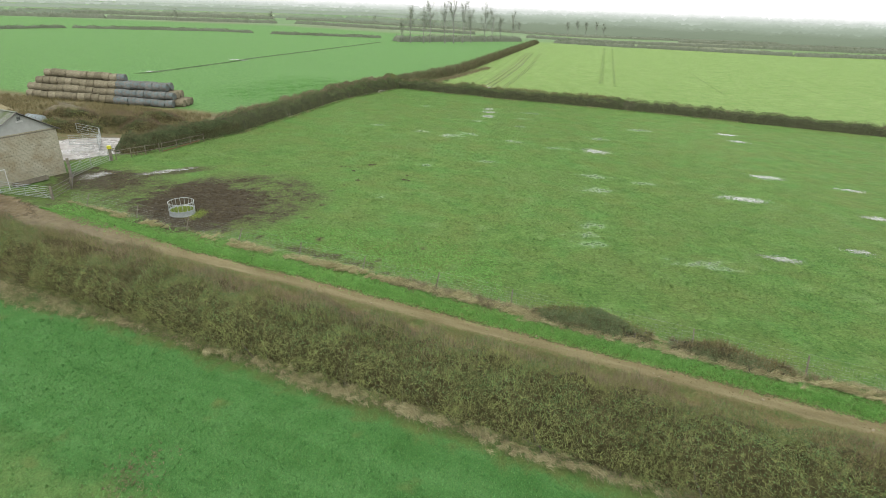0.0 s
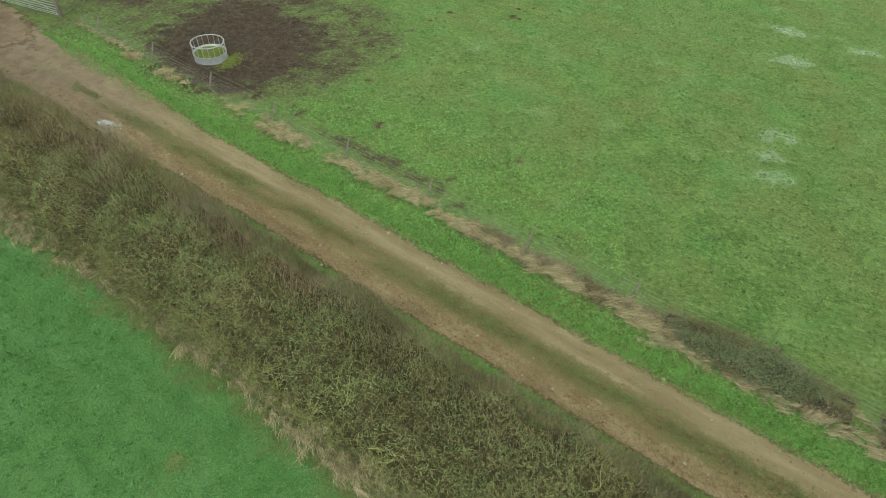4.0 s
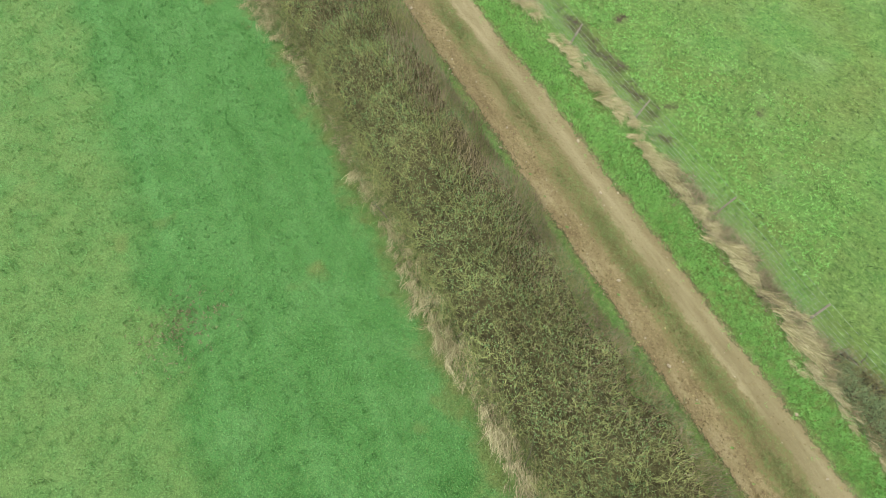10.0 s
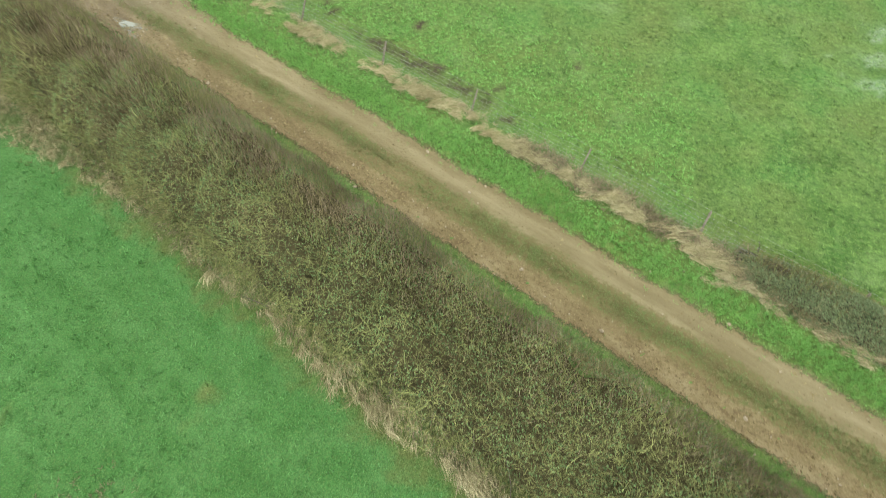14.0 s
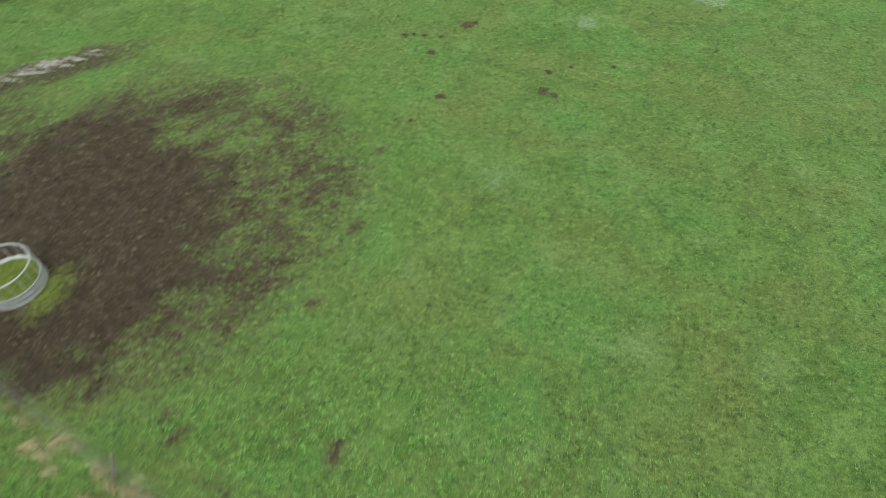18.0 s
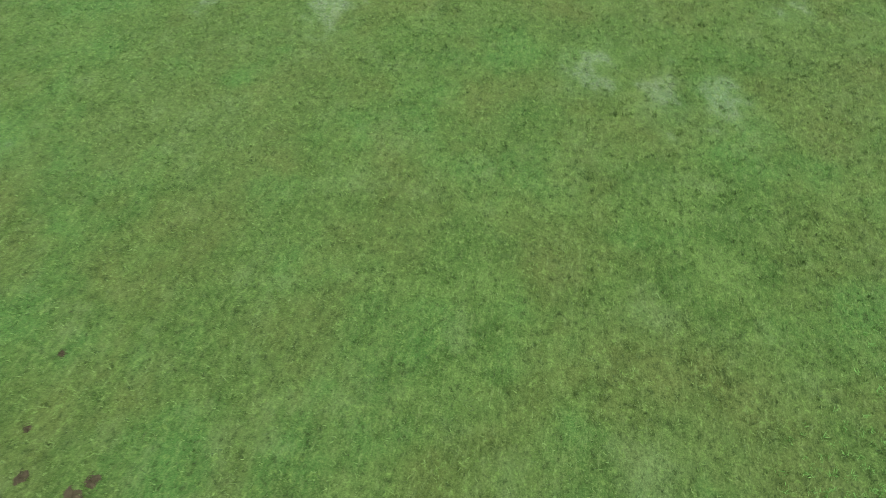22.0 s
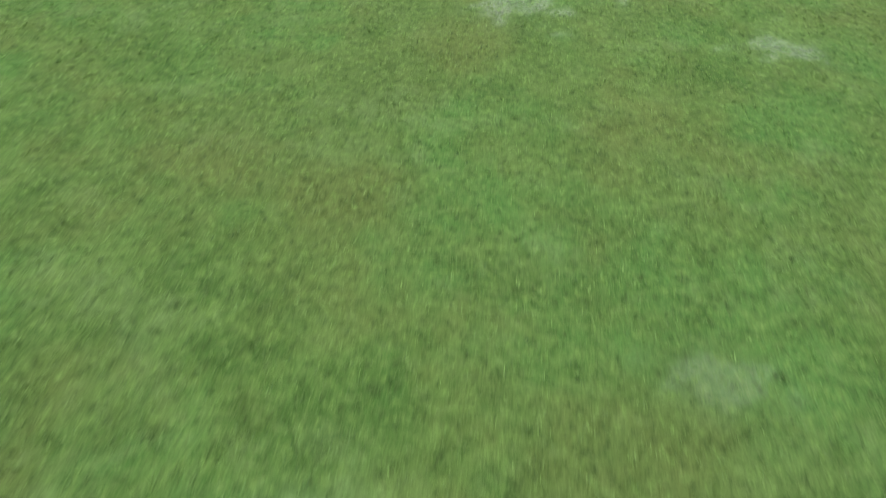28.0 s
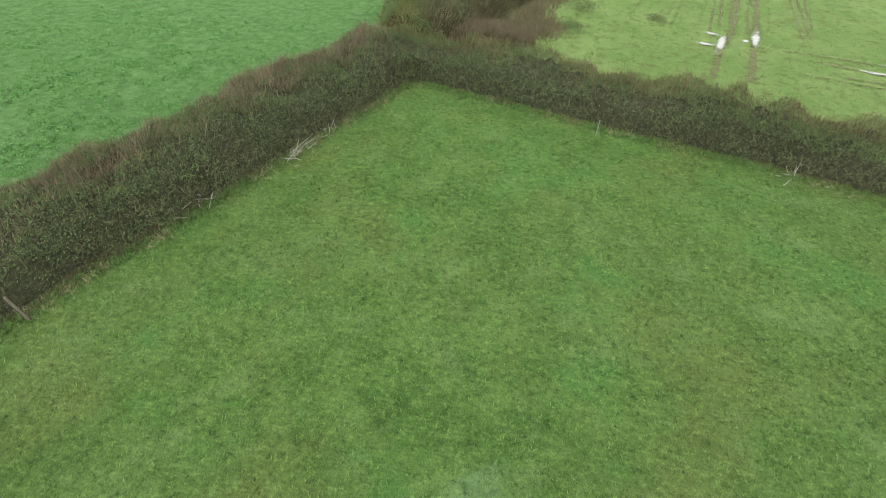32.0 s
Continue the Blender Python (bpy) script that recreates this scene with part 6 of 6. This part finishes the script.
straw_bale = bale_mesh("straw_bale", bale_material("weathered_straw", (0.098, 0.088, 0.056), (0.172, 0.155, 0.102), (0.262, 0.238, 0.165)))
blue_bale = bale_mesh("wrapped_bale", bale_material("netted_grey_bale", (0.085, 0.080, 0.068), (0.140, 0.134, 0.120), (0.220, 0.214, 0.196), (0.090, 0.135, 0.140)))
q = np.random.default_rng(23)
AX, AY = -68.9, 91.5
ux, uy = 24.2 / math.hypot(24.2, 1.2), -1.2 / math.hypot(24.2, 1.2)
turn = math.degrees(math.atan2(uy, ux))
for tier, (deep, first_k, last_k) in enumerate(((4, 0, 20), (3, 0, 20), (2, 1, 19), (1, 2, 13))):
    for row in range(deep):
        for k in range(first_k, last_k + (row > 0) * (tier < 1)):
            al = 0.62 + k * 1.215 + q.normal(0, 0.02)
            ac = (row + tier * 0.5) * 1.27 + 0.62 + q.normal(0, 0.03)
            x, y = AX + ux * al - uy * ac, AY + uy * al + ux * ac
            z = gz(AX + ux * al, AY + uy * al) + 0.6 + tier * 1.09 + 0.12 * float(vnoise(k / 3, tier, 81)) + q.normal(0, 0.025)
            blue = k >= 12 and (row == 0 or tier == 2)
            ob = new("round_bale", blue_bale if blue else straw_bale)
            ob.matrix_world = pose(x, y, z, q.uniform(-14, 14), q.normal(0, 3), turn + q.normal(0, 4)) @ Matrix.Diagonal((1.0, q.uniform(0.96, 1.05), q.uniform(0.93, 1.05), 1))
            tagged(ob, "grey-blue netted round bale in the stack" if blue else "weathered straw round bale in the stack", "bale", "stack of round bales")


# ---------- clutter behind the barn ----------
def heap(name, x, y, rx, ry, h, mat, label, category, seed, pieces=0):
    q = np.random.default_rng(seed)
    thing = empty(name, (x, y, gz(x, y)))
    u, w = np.meshgrid(np.linspace(-1, 1, 26), np.linspace(-1, 1, 26))
    z = h * np.clip(1 - np.hypot(u, w), 0, 1) ** 0.8 * (1 + 0.35 * vnoise(u * 4 + x, w * 4 + y, seed)) - 0.04
    v = np.stack([(u * rx).ravel(), (w * ry).ravel(), z.ravel() + ground_z(x + u.ravel() * rx, y + w.ravel() * ry) - gz(x, y)], 1)
    i = (np.arange(25)[:, None] * 26 + np.arange(25)[None, :]).ravel()
    put("mound", mesh_of("mound", v, np.stack([i, i + 1, i + 27, i + 26], 1), M[mat]), thing)
    for k in range(pieces):
        a, b = q.uniform(-0.7, 0.7, 2)
        z0 = h * max(0, 1 - math.hypot(a, b)) ** 0.8
        c = Vector((a * rx, b * ry, z0 + 0.05))
        part("branch", rod(bmesh.new(), c, c + Vector((q.normal(0, 0.8), q.normal(0, 0.8), q.uniform(0, 0.5))), 0.03, 5, 0.01), M["rubble"], thing)
    tagged(thing, label, category)


heap("brush_heap", -57.0, 83.0, 3.2, 1.9, 1.1, "brushwood", "heap of brushwood and broken pale branches", "heap", 5, 46)
heap("sand_heap", -57.3, 79.5, 0.9, 0.7, 0.6, "sand", "small heap of yellow sand", "heap", 6)
heap("earth_heap", -67.3, 81.0, 3.4, 2.2, 1.2, "straw_brown", "brown heap of earth and dead weeds", "heap", 7)
heap("sheeted_heap", -73.5, 84.5, 3.5, 2.0, 1.0, "black_sheet", "heap covered with black plastic sheet", "heap", 8)
heap("white_bag", -74.0, 83.6, 0.9, 0.7, 0.9, "white", "white woven bulk bag on black sheeting", "bag", 9)


def water_tank(x, y, turn):
    thing = empty("water_tank", (x, y, gz(x, y)), turn)
    part("barrel", rod(bmesh.new(), (-1.3, 0, 0.85), (1.3, 0, 0.85), 0.62, 18), M["tank"], thing, "", True)
    for px in (-0.8, 0.0, 0.8):
        part("band", rod(bmesh.new(), (px - 0.04, 0, 0.85), (px + 0.04, 0, 0.85), 0.635, 18), M["steel_dark"], thing)
    for px in (-0.9, 0.7):
        part("cradle", box(bmesh.new(), px, px + 0.2, -0.5, 0.5, 0, 0.35, 0.02), M["wood"], thing)
    tagged(thing, "old blue-grey cylindrical tank lying in weeds", "tank")


water_tank(-53.8, 72.0, -20)
thing = empty("plastic_drum", (-51.5, 72.6, gz(-51.5, 72.6)))
part("drum_body", rod(bmesh.new(), (0, 0, 0), (0, 0, 0.8), 0.29, 16), M["red"], thing, "", True)
part("drum_rim", rod(bmesh.new(), (0, 0, 0.76), (0, 0, 0.82), 0.305, 16), M["red"], thing)
tagged(thing, "faded red plastic drum beside the tank", "drum")


# ---------- wheel marks in the pale field ----------
n = Nodes("faint_wheel_mark")
rr_ = n.calc("ADD", n.attr("cover"), n.calc("MULTIPLY", n.calc("SUBTRACT", n.noise(1.2, 7, 0.8), 0.5), 2.4))
M["tram_faint"] = n.done(n.ramp(n.noise(1.5, 5, 0.7), (0.3, (0.150, 0.215, 0.062)), (0.7, (0.235, 0.265, 0.110))), 0.8, 0, 0.3, n.calc("MULTIPLY", n.ramp(rr_, (0.4, 0.0), (1.3, 1.0)), 0.24))


def tramline(points, width, label, mat=None):
    mat = mat or M.get("tram")
    if mat is None:
        n = Nodes("wet_wheel_mark")
        rg = n.calc("ADD", n.attr("cover"), n.calc("MULTIPLY", n.calc("SUBTRACT", n.noise(1.6, 7, 0.8), 0.5), 3.2))
        c = n.ramp(n.noise(2.5, 5, 0.7), (0.3, (0.110, 0.108, 0.042)), (0.7, (0.215, 0.200, 0.096)))
        mat = M["tram"] = n.done(c, 0.7, 0, 0.4, n.calc("MULTIPLY", n.ramp(rg, (0.45, 0.0), (1.2, 1.0)), 0.6))
    v, cover = [], []
    for (x0, y0), (x1, y1) in zip(points, points[1:]):
        L = math.hypot(x1 - x0, y1 - y0)
        n = max(2, int(L / 1.0))
        for k in range(n + 1):
            t = k / n
            px, py = x0 + (x1 - x0) * t, y0 + (y1 - y0) * t
            nx_, ny_ = -(y1 - y0) / L, (x1 - x0) / L
            for o, c in ((-1, 0.0), (-0.4, 0.9), (0.4, 0.9), (1, 0.0)):
                ax, ay = px + nx_ * o * width / 2, py + ny_ * o * width / 2
                v.append((ax, ay, gz(ax, ay) + 0.05))
                cover.append(c)
    n = len(v) // 4
    tip = np.minimum(np.arange(n), np.arange(n)[::-1]) / 2.5
    cover = np.array(cover) * np.repeat(np.clip(tip + 0.15, 0, 1), 4)
    f = np.array([[a * 4 + j, a * 4 + j + 1, a * 4 + j + 5, a * 4 + j + 4] for a in range(n - 1) for j in range(3)])
    me = mesh_of("wheel_mark", np.array(v), f, mat)
    a = me.attributes.new("cover", "FLOAT", "POINT")
    a.data.foreach_set("value", np.array(cover, np.float32))
    tagged(new("wheel_mark", me), label, "wheel mark", "tramlines in the pale crop")


def up_field(points):
    """Carry a wheel line on up the pale field."""
    x, y = points[-1]
    return (*points, (x + 13.5, 215), (x + 29.5, 295))


for line in (((6.0, 138.2), (6.3, 139.3), (7.2, 142.9), (9.0, 148.1), (10.7, 156.1)), ((8.2, 138.0), (8.5, 139.2), (9.5, 143.0), (10.9, 148.6), (12.6, 156.6))):
    tramline(up_field(line), 0.85, "muddy wheel mark running up the pale field")
for line in (((7.0, 146.0), (9.1, 155.6)), ((8.0, 147.5), (9.7, 155.8)), ((8.7, 146.0), (11.2, 156.2)), ((9.8, 146.4), (12.0, 156.4)), ((13.7, 146.5), (15.6, 157.4)), ((14.2, 146.6), (16.2, 157.6)), ((15.0, 149.0), (16.8, 157.7))):
    tramline(up_field(line), 0.38, "thin brown wheel line running up the pale field")
for line in (((4.3, 146.6), (6.3, 154.7)), ((3.8, 147.0), (5.7, 154.6)), ((6.5, 148.0), (8.4, 155.4)), ((1.6, 149.0), (3.0, 154.4)), ((11.9, 148.8), (13.6, 156.9))):
    tramline(up_field(line), 0.4, "faint brown wheel mark beside the hedge", M["tram_faint"])
for line in (((10.6, 145.2), (18.2, 143.6), (40, 137.5), (95, 122)), ((12.0, 143.9), (17.3, 141.9), (40, 135.6), (95, 120)), ((10.8, 140.9), (16.6, 139.7), (40, 133.2), (95, 117.5)), ((12.5, 141.3), (17.0, 140.5), (40, 134.1), (95, 118.3))):
    tramline(line, 0.5, "brown wheel mark along the headland")
for line, wide in ((((46, 174), (51.2, 193), (103, 392)), 2.6), (((49, 168), (53.8, 187), (110, 399)), 1.6), (((80.8, 166), (99, 239)), 1.0), (((111.8, 148), (127, 210)), 1.0), (((101, 254), (102, 249.7), (110, 245.3), (116, 247.5), (123, 252.4)), 1.6)):
    tramline(line, wide, "faint wheel mark far up the pale field", M["tram_faint"])
for px, py, rx, ry, turn in ((7.75, 145.1, 0.36, 2.5, -17), (10.45, 146.8, .40, 2.1, -14), (6.7, 144.7, .7, .4, -10), (7.4, 147.0, .7, .3, -30), (9.6, 146.1, .35, .35, 0), (16.9, 142.1, 1.3, .3, -20), (18.4, 143.5, .9, .2, -12)):
    tagged(patch_sheet("puddle", px, py, rx, ry, 0.09, 0.07, M["water_painted_sky"], turn, True), "puddle in a muddy wheel mark, sky reflection painted pale", "puddle", "puddles in the wheel marks")


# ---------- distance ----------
def far_hedge(a, b, w, h, n, seed, label, key="twig_far_haze"):
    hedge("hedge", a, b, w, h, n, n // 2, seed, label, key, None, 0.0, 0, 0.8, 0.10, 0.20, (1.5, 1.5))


far_hedge((-205, 266), (-190, 291), 2.6, 1.7, 900, 201, "short far dark field hedge")
far_hedge((-188, 292), (-104, 312), 2.6, 1.7, 2600, 203, "far dark field hedge across the crop")
far_hedge((-96, 314), (-40, 342), 2.6, 1.7, 2200, 205, "far dark field hedge below the trees")
far_hedge((-30, 318), (48, 408), 7, 4, 3200, 207, "scrubby undergrowth beneath the tall bare trees")
far_hedge((73, 416), (131, 416), 5, 3, 1800, 209, "far hedge behind the pale field")
far_hedge((131, 416), (222, 379), 5, 3, 2600, 211, "far hedge behind the pale field")
far_hedge((222, 379), (330, 384), 5, 3, 2400, 213, "far hedge beyond the pale field")


def bare_tree(x, y, h, seed):
    q = np.random.default_rng(seed)
    thing = empty("bare_tree", (x, y, gz(x, y) - 0.1))
    trunk, limbs, fine = bmesh.new(), bmesh.new(), []
    lean = Vector((q.normal(0, 0.03), q.normal(0, 0.03), 1))
    rod(trunk, (0, 0, 0), lean * h * 0.55, h * 0.011, 7, h * 0.007)
    rod(trunk, lean * h * 0.55, lean * h * 0.9, h * 0.007, 6, h * 0.002)
    for k in range(22):
        t = q.uniform(0.22, 0.8)
        a = q.uniform(0, 2 * math.pi)
        p = lean * h * t
        L = h * (0.42 - 0.26 * t) * q.uniform(0.7, 1.3)
        d = Vector((math.cos(a), math.sin(a), q.uniform(1.3, 3.0))).normalized()
        e = p + d * L
        rod(limbs, p, e, h * 0.0035, 5, h * 0.0012)
        for j in range(7):
            s = p + d * L * q.uniform(0.3, 1.0)
            fine.append((*s, *(d + Vector(q.normal(0, 0.55, 3)) + Vector((0, 0, 0.3)))))
    part("trunk", trunk, M["bark_far_haze"], thing)
    part("limbs", limbs, M["bark_far_haze"], thing)
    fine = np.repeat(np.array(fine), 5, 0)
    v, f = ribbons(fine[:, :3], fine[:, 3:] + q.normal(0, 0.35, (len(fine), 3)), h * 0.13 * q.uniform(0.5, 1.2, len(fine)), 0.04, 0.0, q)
    tagged(put("twig_growth", mesh_of("twig_growth", v, f, M["twig_far_haze"]), thing), kind="stuff")
    tagged(thing, "tall slender leafless tree in a distant row", "tree", "row of bare trees")


for k, (x, y, h) in enumerate(((-21, 309, 20), (-14.5, 318, 17), (-11, 320, 22), (-3, 327, 23), (2, 333, 24), (7, 341, 23), (12, 348, 19), (21, 362, 22), (26, 372, 20), (33, 388, 16), (43, 408, 19), (-26, 316, 11))):
    bare_tree(x, y, h, 300 + k)
for k, (x, y, h) in enumerate(((112, 570, 13), (122, 575, 14), (132, 580, 13.5), (142, 580, 14), (150, 582, 13), (-130, 430, 9), (-60, 470, 10), (-190, 410, 9), (60, 520, 11))):
    bare_tree(x, y, h, 340 + k)


# glowing rings with painted haze: paler farther out, fading at their tops
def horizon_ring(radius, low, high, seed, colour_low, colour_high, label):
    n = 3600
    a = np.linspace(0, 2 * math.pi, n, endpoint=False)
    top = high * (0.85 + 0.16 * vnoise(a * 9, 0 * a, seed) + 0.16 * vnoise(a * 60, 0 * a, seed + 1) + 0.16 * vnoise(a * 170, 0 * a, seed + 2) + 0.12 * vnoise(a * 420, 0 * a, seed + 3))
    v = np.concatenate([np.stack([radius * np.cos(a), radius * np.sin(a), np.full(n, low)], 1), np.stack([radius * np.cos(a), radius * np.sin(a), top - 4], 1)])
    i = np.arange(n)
    nd = Nodes("glowing_painted_haze")
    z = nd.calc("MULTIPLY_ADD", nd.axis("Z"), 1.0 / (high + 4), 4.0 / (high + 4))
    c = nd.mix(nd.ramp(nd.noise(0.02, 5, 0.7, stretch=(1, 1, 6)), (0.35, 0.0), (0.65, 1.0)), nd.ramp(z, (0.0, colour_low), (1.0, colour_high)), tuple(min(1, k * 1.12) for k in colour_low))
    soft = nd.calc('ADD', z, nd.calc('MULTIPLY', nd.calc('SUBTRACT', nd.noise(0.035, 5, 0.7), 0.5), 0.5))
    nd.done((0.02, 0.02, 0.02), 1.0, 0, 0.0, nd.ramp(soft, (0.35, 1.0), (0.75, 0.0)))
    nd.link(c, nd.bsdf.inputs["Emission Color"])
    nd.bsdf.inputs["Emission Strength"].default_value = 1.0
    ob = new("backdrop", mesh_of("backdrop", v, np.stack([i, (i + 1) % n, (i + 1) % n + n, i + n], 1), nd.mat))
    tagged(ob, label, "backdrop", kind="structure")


horizon_ring(620, -12, 9, 89, (0.092, 0.116, 0.080), (0.115, 0.140, 0.104), "glowing backdrop of distant hedges and trees, grey-green haze painted in")
horizon_ring(850, -12, 13, 91, (0.130, 0.158, 0.122), (0.160, 0.188, 0.154), "glowing backdrop of distant hedgerow trees in painted haze")
horizon_ring(1200, -12, 18, 93, (0.185, 0.215, 0.180), (0.220, 0.246, 0.216), "glowing backdrop of distant woods with painted haze")
horizon_ring(1900, -12, 30, 95, (0.260, 0.282, 0.260), (0.330, 0.345, 0.332), "glowing backdrop of horizon hills, palest painted haze")
for k, (ax, ay, bx, by) in enumerate(((-420, 400, -250, 430), (-250, 430, -130, 445), (-120, 455, 20, 470), (-380, 520, -160, 540), (-150, 540, 60, 560), (60, 470, 240, 455), (240, 455, 420, 430), (40, 560, 300, 540), (200, 520, 440, 480), (330, 384, 470, 360))):
    far_hedge((ax, ay), (bx, by), 5, 3.0 if k % 3 else 4.2, 2600, 401 + 2 * k, "distant hedgerow with haze painted into its colours")

n = Nodes("rank_ditch_grass")
M["ditch"] = n.done(n.ramp(n.noise(0.8, 5), (0.35, (0.040, 0.085, 0.028)), (0.65, (0.085, 0.130, 0.048))), 0.9, 0, 0.2, n.calc("MULTIPLY", n.ramp(n.attr("cover"), (0.1, 0.0), (0.8, 1.0)), 0.75))
tramline(((-71.9, 130), (-70, 134), (-63.6, 185), (-36, 304)), 2.4, "dark grassy ditch line across the leafy crop", M["ditch"])
ob = part("fallen_pole", rod(bmesh.new(), (-32.6, 62.3, gz(-32.6, 62.3) + 0.12), (-31.0, 68.2, gz(-31.0, 68.2) + 0.25), 0.05, 8), M["rust"], None)
tagged(ob, "rust-red pole lying along the hedge foot", "pole")
